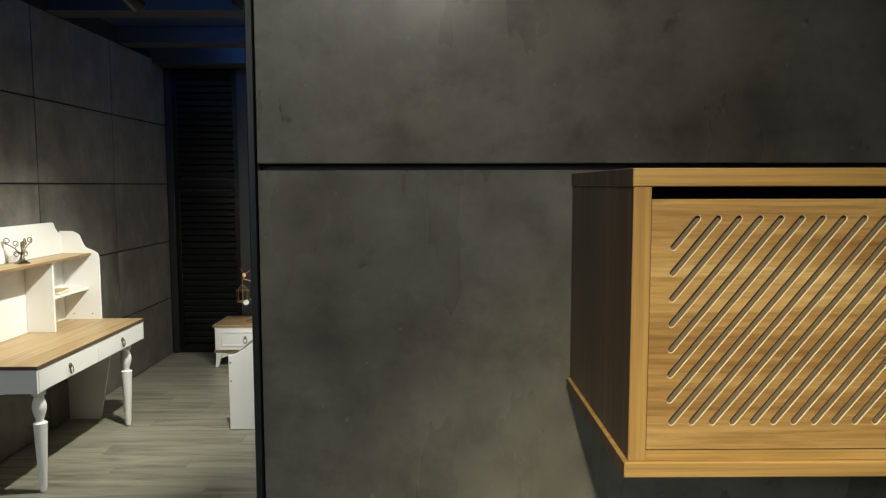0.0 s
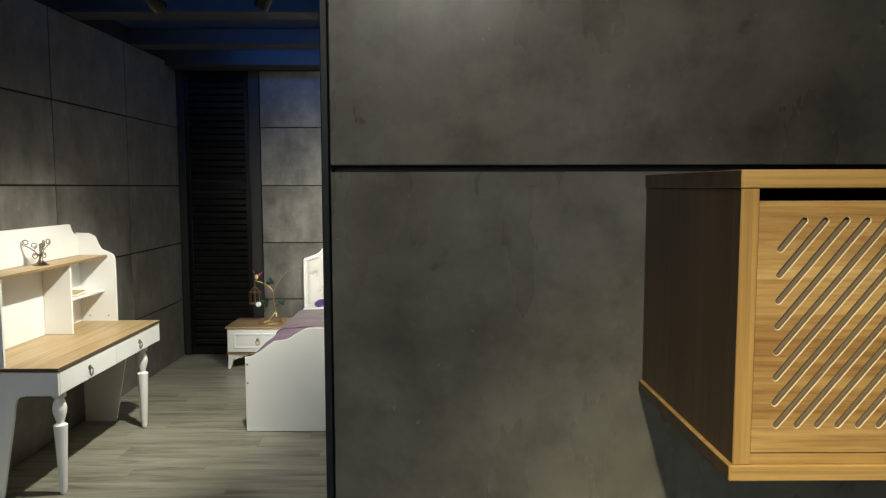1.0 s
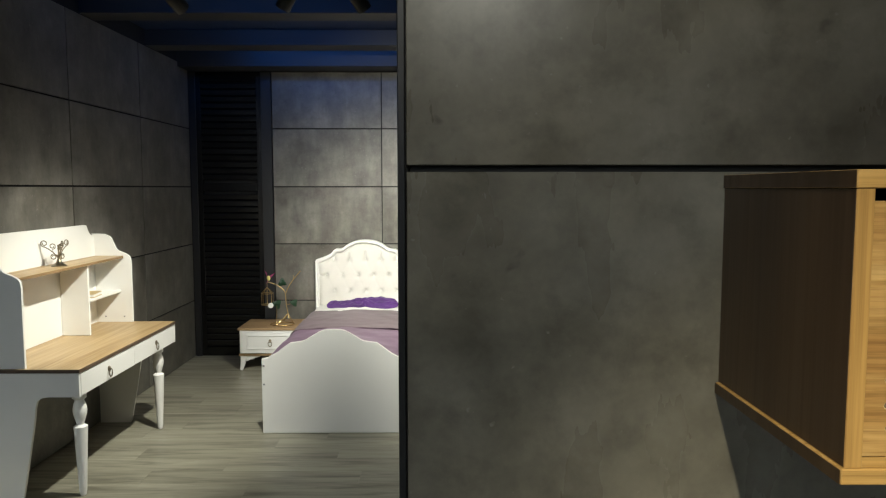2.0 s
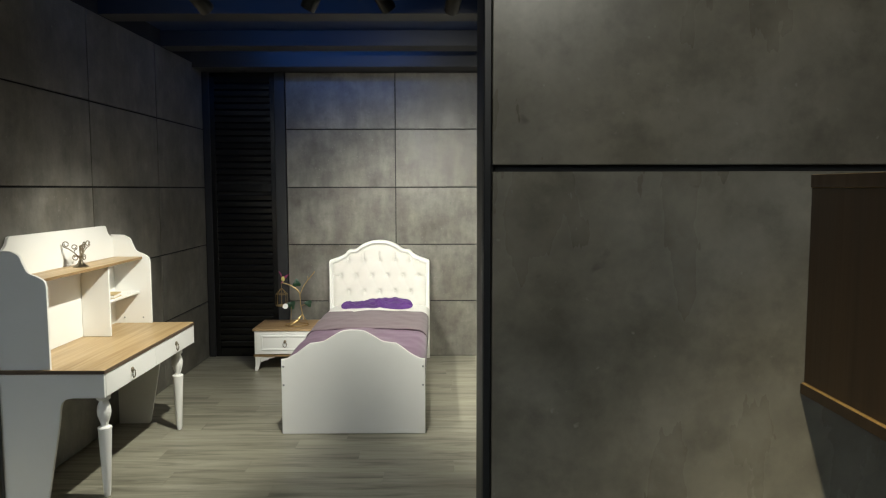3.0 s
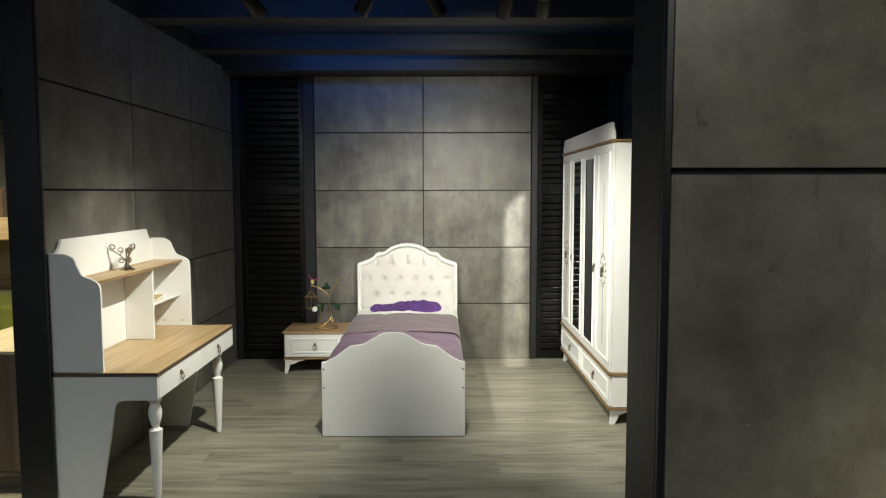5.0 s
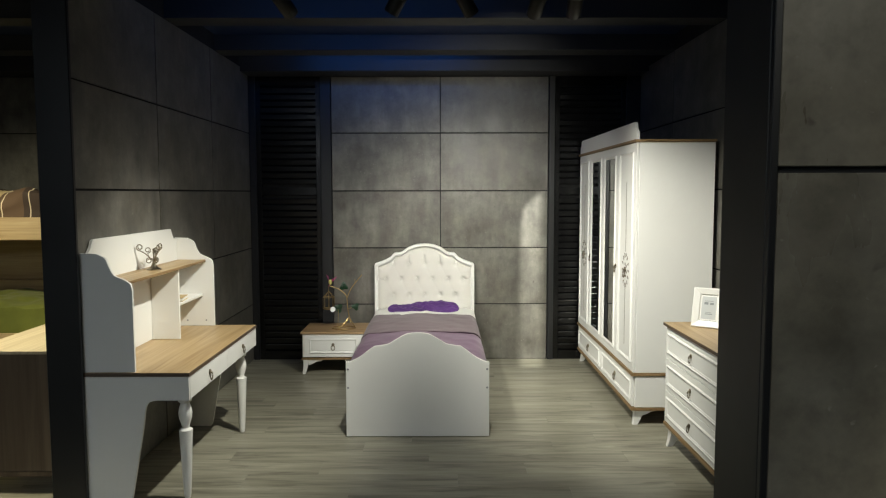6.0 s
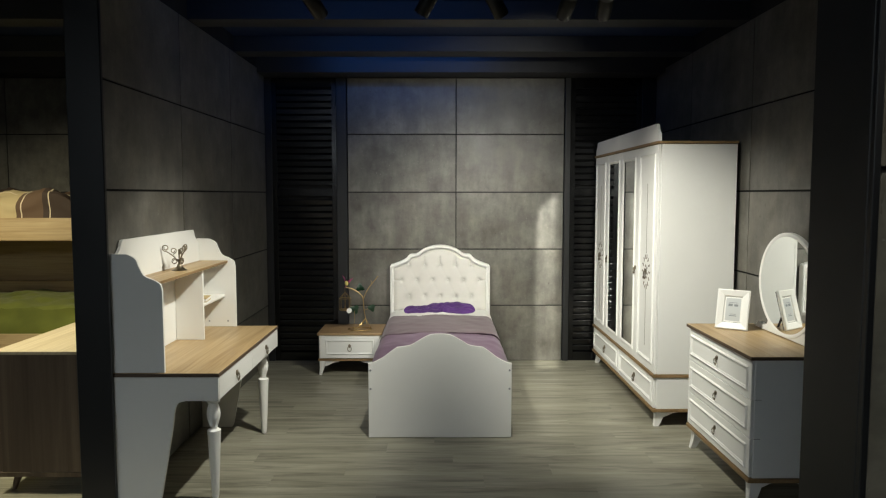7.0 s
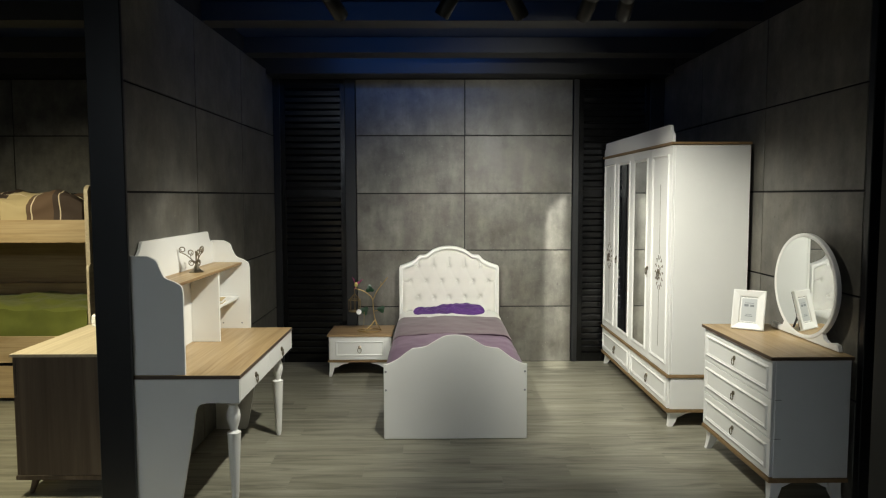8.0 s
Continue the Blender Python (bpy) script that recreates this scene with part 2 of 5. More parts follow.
MAUVE = cloth("mauve_satin_cover", (0.170, 0.098, 0.160), (0.130, 0.074, 0.122), 900, 0.5)
MAUVE_FOLD = cloth("mauve_cover_reverse", (0.155, 0.108, 0.125), (0.125, 0.086, 0.100), 900, 0.55)
PURPLE = cloth("purple_satin", (0.080, 0.018, 0.165), (0.045, 0.010, 0.095), 900, 0.7)
GREEN = cloth("olive_green_blanket", (0.15, 0.165, 0.018), (0.10, 0.115, 0.010), 500, 0.8)
PLAID = plaid("plaid_blanket")
BRASS = metal("antique_brass", (0.30, 0.255, 0.19), 0.30)
GOLD = metal("gold_wire", (0.44, 0.31, 0.135), 0.40)
PEWTER = metal("dark_pewter", (0.31, 0.265, 0.19), 0.33)
CHROME = metal("screw_steel", (0.35, 0.36, 0.38), 0.35)
MIRROR = mirror_glass("mirror_glass")
LEAF = painted("green_leaf", (0.035, 0.10, 0.05), 0.3, 0.4)
PINK = painted("pink_feather", (0.55, 0.08, 0.25), 0.6, 0.3)
YELLOW = painted("yellow_feather", (0.75, 0.65, 0.20), 0.6, 0.3)
PAPER = painted("grey_insert_paper", (0.50, 0.52, 0.52), 0.5, 0.08)
INK = painted("grey_print", (0.22, 0.24, 0.25), 0.6)
PAGES = painted("book_cover", (0.55, 0.42, 0.20), 0.6, 0.2)
CARVE = painted("grey_brown_carving", (0.23, 0.19, 0.15), 0.6, 0.2)
# door wood darkened to put the slots' shade into their colour
SLOT_SHADE = painted("shaded_groove", (0.155, 0.110, 0.066), 0.8, 0.12)
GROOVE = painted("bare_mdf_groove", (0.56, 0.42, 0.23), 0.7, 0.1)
def glowing(name, color, strength):
    m, n, l, b = nodes_of(name)
    b.inputs["Emission Color"].default_value = (*color, 1)
    b.inputs["Emission Strength"].default_value = strength
    return m


# glow of the added aisle fill panels
FILL_GLOW = glowing("cool_fill_glow", (0.83, 0.925, 1.0), 31.0)
HEAD_BLACK = painted("black_spotlight_body", (0.004, 0.004, 0.0043), 0.5)
KNOB = painted("black_knob", (0.015, 0.015, 0.018), 0.3)


# ---- shape helpers ----
def box(bm, x0, x1, y0, y1, z0, z1, bevel=0.0, seg=1):
    vs = bmesh.ops.create_cube(bm, size=1.0)["verts"]
    for v in vs:
        v.co = Vector(((x0 + x1) / 2 + v.co.x * (x1 - x0), (y0 + y1) / 2 + v.co.y * (y1 - y0), (z0 + z1) / 2 + v.co.z * (z1 - z0)))
    if bevel:
        es = list({e for v in vs for e in v.link_edges})
        bmesh.ops.bevel(bm, geom=es, offset=bevel, segments=seg, affect="EDGES", profile=0.5)
    return bm


def boxed(*a, **k):
    return box(bmesh.new(), *a, **k)


def prism(outline, axis, a, b, bevel=0.0, bm=None):
    """A flat outline of (u, v) pairs drawn out along x, y or z from a to b."""
    own = bm is None
    bm = bm or bmesh.new()
    place = {"x": lambda u, v, d: (d, u, v), "y": lambda u, v, d: (u, d, v), "z": lambda u, v, d: (u, v, d)}[axis]
    lo = [bm.verts.new(place(u, v, a)) for u, v in outline]
    hi = [bm.verts.new(place(u, v, b)) for u, v in outline]
    n = len(outline)
    f1, f2 = bm.faces.new(lo), bm.faces.new(hi)
    for i in range(n):
        bm.faces.new((lo[i], lo[(i + 1) % n], hi[(i + 1) % n], hi[i]))
    if own:
        bmesh.ops.recalc_face_normals(bm, faces=bm.faces)
        if bevel:
            bmesh.ops.bevel(bm, geom=list(f1.edges) + list(f2.edges), offset=bevel, segments=2, affect="EDGES", profile=0.5)
    return bm


def lathe(profile, cx=0.0, cy=0.0, seg=20, bm=None):
    """A turned form from (radius, height) pairs."""
    bm = bm or bmesh.new()
    rings = []
    for r, z in profile:
        rings.append([bm.verts.new((cx + r * math.cos(2 * math.pi * i / seg), cy + r * math.sin(2 * math.pi * i / seg), z)) for i in range(seg)])
    for a, b in zip(rings, rings[1:]):
        for i in range(seg):
            bm.faces.new((a[i], a[(i + 1) % seg], b[(i + 1) % seg], b[i]))
    bm.faces.new(rings[0][::-1])
    bm.faces.new(rings[-1])
    return bm


def tube(points, r, seg=8, closed=False, bm=None):
    """A round bar along points."""
    bm = bm or bmesh.new()
    pts = [Vector(p) for p in points]
    n = len(pts)
    rings = []
    for i, p in enumerate(pts):
        d = (pts[(i + 1) % n] - pts[i - 1]) if closed else (pts[min(i + 1, n - 1)] - pts[max(i - 1, 0)])
        q = d.to_track_quat("Z", "Y")
        rings.append([bm.verts.new(p + q @ Vector((r * math.cos(2 * math.pi * k / seg), r * math.sin(2 * math.pi * k / seg), 0))) for k in range(seg)])
    for i in range(n if closed else n - 1):
        a, b = rings[i], rings[(i + 1) % n]
        for k in range(seg):
            bm.faces.new((a[k], a[(k + 1) % seg], b[(k + 1) % seg], b[k]))
    if not closed:
        bm.faces.new(rings[0][::-1])
        bm.faces.new(rings[-1])
    bmesh.ops.recalc_face_normals(bm, faces=bm.faces)
    return bm


def arc(cx, cy, r, a0, a1, n=10, ry=None):
    return [(cx + r * math.cos(radians(a0 + (a1 - a0) * i / n)), cy + (ry or r) * math.sin(radians(a0 + (a1 - a0) * i / n))) for i in range(n + 1)]


def spline(pts, n=6):
    """A smooth curve through a few points."""
    out = []
    p = [pts[0], *pts, pts[-1]]
    for i in range(1, len(p) - 2):
        for k in range(n):
            t = k / n
            out.append(tuple(0.5 * (2 * p[i][j] + (p[i + 1][j] - p[i - 1][j]) * t + (2 * p[i - 1][j] - 5 * p[i][j] + 4 * p[i + 1][j] - p[i + 2][j]) * t * t + (3 * p[i][j] - p[i - 1][j] - 3 * p[i + 1][j] + p[i + 2][j]) * t ** 3) for j in range(len(pts[0]))))
    out.append(tuple(pts[-1]))
    return out


def mesh_of(name, bm, material, smooth=False):
    me = bpy.data.meshes.new(name)
    bm.normal_update()
    bm.to_mesh(me)
    bm.free()
    me.materials.append(material)
    if smooth:
        for p in me.polygons:
            p.use_smooth = True
        me.set_sharp_from_angle(angle=radians(40))
    return me


def part(name, bm, material, parent=None, label="", smooth=False):
    ob = new(name, mesh_of(name, bm, material, smooth))
    if parent:
        ob.parent = parent
    return tagged(ob, label) if label else ob


def thing(name, x, y, z, label, category, group="", turn=0.0):
    ob = new(name)
    ob.matrix_basis = pose(x, y, z, 0, 0, turn)
    ob.empty_display_size = 0.1
    return tagged(ob, label, category, group)


def structure(name, bm, material, label, category):
    return tagged(part(name, bm, material), label, category, kind="structure")


# ---- the setting ----
XL, XR, YB, ZT = -2.788, 1.160, 7.392, 2.890
ROWS_Z = [0.0, 0.578, 1.160, 1.742, 2.325, ZT]

floor = structure("floor", boxed(-7.0, 4.2, -4.2, 7.8, -0.16, -0.012), JOINT, "dark floor base under grey laminate planks", "floor")
structure("ceiling", boxed(-7.0, 4.2, -4.2, 7.8, 3.085, 3.25), BLUE_GLOW, "showroom ceiling coloured navy for the blue glow on it", "ceiling")
structure("wall_back", boxed(-7.0, 4.2, YB + 0.06, YB + 0.30, -0.012, 3.085), JOINT, "dark back wall behind concrete-look panels", "wall")
structure("wall_south", boxed(-7.0, 4.2, -4.4, -4.2, -0.012, 3.085), SHELL, "dark showroom wall across the aisle", "wall")
structure("wall_east", boxed(4.2, 4.4, -4.4, 7.7, -0.012, 3.085), SHELL, "dark plain showroom side wall", "wall")
structure("wall_west", boxed(-7.2, -7.0, -4.4, 7.7, -0.012, 3.085), SHELL, "dark plain showroom side wall", "wall")
wall_left = structure("wall_left", boxed(XL - 0.172, XL - 0.012, 3.90, YB + 0.055, -0.012, 3.085), JOINT, "partition wall clad in grey concrete-look panels", "wall")
wall_right = structure("wall_right", boxed(XR + 0.012, XR + 0.18, 3.94, YB + 0.055, -0.012, 3.085), JOINT, "partition wall clad in grey concrete-look panels", "wall")
wall_panels = structure("wall_bed", boxed(-1.960, 0.240, YB + 0.012, YB + 0.058, -0.010, ZT), JOINT, "feature wall of grey concrete-look panels behind the bed", "wall")
wall_left_bay = structure("wall_left_bay", boxed(-6.99, -2.98, YB + 0.012, YB + 0.058, -0.010, ZT), JOINT, "back wall of the neighbouring display, grey panels", "wall")
wall_near = structure("wall_near", boxed(-0.328, 3.20, 1.217, 1.385, -0.012, 3.085), JOINT, "display wall clad in large concrete-look boards", "wall")

structure("post_left", boxed(-2.957, -2.7740, 3.845, 3.871, -0.010, 3.083, bevel=0.004), BLACK, "black lacquered end post of the partition", "post")
structure("post_right", boxed(1.1615, 1.345, 3.885, 3.937, -0.010, 3.083, bevel=0.004), BLACK, "black lacquered end post of the partition", "post")
structure("post_near", boxed(-0.347, -0.3300, 1.2125, 1.388, -0.010, 3.083, bevel=0.002), POST, "dark grey metal edge post of the display wall", "post")
structure("trim_near", boxed(-0.3465, -0.3345, 1.2000, 1.2120, -0.010, 3.083, bevel=0.0015), BLACK, "thin black edge strip of the display wall", "trim")

# ceiling beams
for i, (y0, y1) in enumerate(((3.97, 4.20), (5.24, 5.47), (6.37, 6.62))):
    structure("beam_%d" % (i + 1), boxed(-6.95, 4.15, y0, y1, 2.95, 3.083, bevel=0.003), BEAM, "dark grey ceiling beam across the bays", "beam")
structure("fascia_back", boxed(-6.95, 4.15, 7.10, YB + 0.05, 2.895, 3.083, bevel=0.003), BEAM, "dark grey ceiling fascia over the back wall", "beam")
structure("fascia_aisle", boxed(-6.95, 4.15, 2.84, 3.07, 2.95, 3.083, bevel=0.003), BEAM, "dark grey ceiling beam across the bays", "beam")


# louvred screens either side of the feature wall
def louvre(name, x0, x1, label):
    ob = structure(name, boxed(x0, x1, YB + 0.045, YB + 0.058, 0.0, ZT), JOINT, label, "louvre")
    part("frame", boxed(x0, x0 + 0.05, YB + 0.004, YB + 0.043, 0.0, ZT, bevel=0.002), LOUVRE, ob)
    part("frame", boxed(x1 - 0.05, x1, YB + 0.004, YB + 0.043, 0.0, ZT, bevel=0.002), LOUVRE, ob)
    part("rail", boxed(x0 + 0.05, x1 - 0.05, YB + 0.004, YB + 0.043, 0.0, 0.09, bevel=0.002), LOUVRE, ob)
    part("rail", boxed(x0 + 0.05, x1 - 0.05, YB + 0.004, YB + 0.043, 1.70, 1.78, bevel=0.002), LOUVRE, ob)
    part("rail", boxed(x0 + 0.05, x1 - 0.05, YB + 0.004, YB + 0.043, ZT - 0.09, ZT, bevel=0.002), LOUVRE, ob)
    w = x1 - x0 - 0.102
    bm = bmesh.new()
    prism([(-0.0128, 0.004), (-0.0150, 0.0475), (-0.0122, 0.0555), (-0.004, 0.0580), (-0.004, 0.004)], "x", -w / 2, w / 2, bm=bm)
    bmesh.ops.recalc_face_normals(bm, faces=bm.faces)
    me = mesh_of("slat", bm, LOUVRE)
    rng = random.Random(len(name))
    z = 0.105
    while z < ZT - 0.13:
        if not 1.655 < z < 1.785:
            s = new("slat", me)
            s.parent = ob
            s.matrix_basis = pose((x0 + x1) / 2, YB + 0.022, z, rng.uniform(-1.6, 1.6))
        z += 0.0655
    return ob


louvre("louvre_1", -2.722, -2.070, "tall black louvred screen beside the feature wall")
louvre("louvre_2", 0.305, 1.022, "tall black louvred screen behind the wardrobe")
for i, (x0, x1) in enumerate(((-2.786, -2.724), (-2.068, -1.964), (0.244, 0.303), (1.024, 1.158))):
    structure("trim_%d" % (i + 1), boxed(x0, x1, YB - 0.012, YB + 0.05, 0.0, ZT, bevel=0.003), TRIM, "dark grey upright trim of the louvred screen", "trim")


# ---- spotlights on the track ----
structure("track", boxed(-2.6, 1.0, 4.055, 4.095, 2.925, 2.948, bevel=0.002), BLACK, "black lighting track under the ceiling beam", "track")
structure("track_left", boxed(-6.5, -3.2, 4.055, 4.095, 2.925, 2.948, bevel=0.002), BLACK, "black lighting track under the ceiling beam", "track")
structure("track_aisle", boxed(-2.6, 3.0, -0.340, -0.270, 3.062, 3.084, bevel=0.002), BLACK, "black lighting track on the aisle ceiling", "track")


def spotlight(mouth, target, ztop):
    mouth, target = Vector(mouth), Vector(target)
    way = (target - mouth).normalized()
    pivot = mouth - way * 0.12
    ob = thing("track_spotlight", pivot.x, pivot.y, ztop, "black cylindrical spotlight hung on the lighting track", "spotlight", "spotlights on the tracks")
    q = way.to_track_quat("Z", "Y").to_matrix().to_4x4()
    body = lathe([(0.030, -0.200), (0.040, -0.192), (0.042, -0.150), (0.040, -0.147), (0.040, -0.140), (0.042, -0.137), (0.042, -0.004), (0.040, 0.0), (0.036, 0.0), (0.034, -0.150)], seg=28)
    bmesh.ops.transform(body, matrix=Matrix.Translation(mouth - Vector((pivot.x, pivot.y, ztop)) - way * 0.004) @ q, verts=body.verts)
    part("body", body, HEAD_BLACK, ob, smooth=True)
    d = pivot.z - ztop
    part("adapter", boxed(-0.045, 0.045, -0.017, 0.017, -0.036, -0.002, bevel=0.003), BLACK, ob)
    part("stem", lathe([(0.009, -0.036), (0.009, d + 0.035)], seg=12), BLACK, ob, smooth=True)
    return ob


for eye, target, *_ in HEADS + LEFT_HEADS:
    spotlight(eye, target, 2.925)
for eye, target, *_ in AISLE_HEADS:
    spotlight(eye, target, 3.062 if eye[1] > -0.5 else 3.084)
framed = spotlight(FRAMED[0], FRAMED[1], 2.925)
# added rectangular mask in the head's mouth, cutting the mirror-light patch
way = (Vector(FRAMED[1]) - Vector(FRAMED[0])).normalized()
base = Matrix.Translation(Vector(FRAMED[0]) - framed.matrix_basis.translation - way * 0.010) @ way.to_track_quat("-Z", "Y").to_matrix().to_4x4()
hw, up, down = 0.0032, 0.0235, 0.0300
for x0, x1, y0, y1 in ((-0.034, -hw, -0.034, 0.034), (hw, 0.034, -0.034, 0.034), (-hw, hw, up, 0.034), (-hw, hw, -0.034, -down)):
    bm = boxed(x0, x1, y0, y1, -0.0008, 0.0008)
    if y0 == up:
        for v in bm.verts:
            v.co.y -= 0.006 if v.co.x < 0 and v.co.y < up + 0.001 else 0.0
    bmesh.ops.transform(bm, matrix=base, verts=bm.verts)
    part("mask_blade", bm, BLACK, framed)


# unseen panels added behind the camera to lift the shaded fronts with cool light
def fill_panel(x, y):
    ob = thing("fill_panel", x, y, 3.084, "unseen cool-white panel added on the aisle ceiling as fill", "ceiling light", "light panels over the aisle")
    part("frame", boxed(-0.62, 0.62, -0.32, 0.32, -0.030, 0.0, bevel=0.002), TRIM, ob)
    part("diffuser", boxed(-0.60, 0.60, -0.30, 0.30, -0.034, -0.0305), FILL_GLOW, ob, "glowing white diffuser")


for x, y in ((-4.3, -2.6), (-2.9, -2.6), (-2.9, -3.5)):
    fill_panel(x, y)
# bodies for the added blue strips, hidden by the beams
for x, y in BLUE_STRIPS:
    led = thing("added_led_strip", x, y - 0.024, 3.045, "slim black blue-light strip added unseen behind a ceiling beam", "led strip", "light strips behind the beams")
    part("channel", boxed(-0.76, 0.76, 0.0, 0.020, -0.016, 0.016, bevel=0.002), BLACK, led)


# ---- furniture hardware ----
def ring_pull(parent, x, y, z, face, size=1.0):
    """A brass back-plate with a hanging ring, on a front that faces -x, +x or -y."""
    turn = {"-x": -90, "-y": 0, "+x": 90}[face]
    m = pose(x, y, z, 0, 0, turn)
    plate = bmesh.new()
    bmesh.ops.create_uvsphere(plate, u_segments=14, v_segments=8, radius=0.011 * size)
    for v in plate.verts:
        v.co = m @ Vector((v.co.x, v.co.y * 0.6 - 0.003, v.co.z * 1.1 + 0.008))
    knob = part("handle", plate, BRASS, parent, "aged brass ring pull", True)
    pts = [(0.0135 * size * math.cos(a), -0.012, -0.012 * size + 0.017 * size * math.sin(a)) for a in [2 * math.pi * i / 16 for i in range(16)]]
    ring = tube([m @ Vector(p) for p in pts], 0.0028 * size, 6, True)
    part("ring", ring, BRASS, knob, smooth=True)


def framed_front(parent, name, face_x, y0, y1, z0, z1, rim=0.0, label=""):
    """A lacquered drawer or door front that faces -x, with a raised moulding set in from its edge."""
    front = part(name, boxed(face_x, face_x + 0.018, y0, y1, z0, z1, bevel=0.002), WHITE, parent, label)
    a, b, c, d = y0 + rim, y1 - rim, z0 + rim, z1 - rim
    w, h = 0.022, 0.011
    bm = bmesh.new()
    outer = [(a, c), (b, c), (b, d), (a, d)]
    prof = [(0.0, 0.0), (0.004, h * 0.8), (0.009, h), (0.014, h * 0.6), (w, h * 0.35), (w, 0.0)]
    rings = []
    for inset, up in prof:
        rings.append([bm.verts.new((face_x - up, y, z)) for y, z in ((a + inset, c + inset), (b - inset, c + inset), (b - inset, d - inset), (a + inset, d - inset))])
    for r0, r1 in zip(rings, rings[1:]):
        for i in range(4):
            bm.faces.new((r0[i], r0[(i + 1) % 4], r1[(i + 1) % 4], r1[i]))
    bmesh.ops.recalc_face_normals(bm, faces=bm.faces)
    part("moulding", bm, WHITE, front)
    return front


def splay_leg(parent, x, y, top, dx, dy, wide=0.055):
    """A sabre-shaped foot with a short bracket, leaning outward by dx, dy."""
    bm = bmesh.new()
    rows = []
    for k in range(7):
        t = k / 6
        w = wide * (1 - 0.52 * t) / 2
        ox, oy = dx * t ** 1.6, dy * t ** 1.6
        z = top * (1 - t)
        rows.append([bm.verts.new((x + ox + sx * w, y + oy + sy * w, z)) for sx, sy in ((-1, -1), (1, -1), (1, 1), (-1, 1))])
    for a, b in zip(rows, rows[1:]):
        for i in range(4):
            bm.faces.new((a[i], a[(i + 1) % 4], b[(i + 1) % 4], b[i]))
    bm.faces.new(rows[0])
    bm.faces.new(rows[-1][::-1])
    bmesh.ops.recalc_face_normals(bm, faces=bm.faces)
    leg = part("leg", bm, WHITE, parent, smooth=False)
    return leg


def bracket(parent, axis, x, y, top, sx):
    """The curved corner piece between leg and plinth."""
    out = [(0, 0), (0.13, 0), (0.125, -0.012), (0.07, -0.02), (0.03, -0.04), (0, -0.05)]
    if axis == "y":
        bm = prism([(y + sx * u, top + v) for u, v in out], "x", x - 0.009, x + 0.009)
    else:
        bm = prism([(x + sx * u, top + v) for u, v in out], "y", y - 0.009, y + 0.009)
    part("bracket", bm, WHITE, parent)


# ---- bed ----
def crest(w, low, notch, mid, high, step):
    """Half outline of the scrolled boards: from the outer edge to the middle, (offset from the middle, height)."""
    a = spline([(w, low), (w * 0.93, low + 0.006), (w * 0.80, low + (notch - low) * 0.35), (w * 0.69, low + (notch - low) * 0.72), (w * 0.60, notch)], 6)
    b = spline([(w * 0.565, notch + 0.002), (w * 0.50, notch + 0.006), (w * 0.40, mid - 0.03), (w * 0.30, mid), (w * 0.15, high - 0.008), (0.0, high)], 6)
    return a + b


def board(half, z0, cx):
    right = [(cx + u, v) for u, v in half]
    left = [(cx - u, v) for u, v in half[-2::-1]]
    return [(right[0][0], z0), *right, *left, (left[-1][0], z0)]


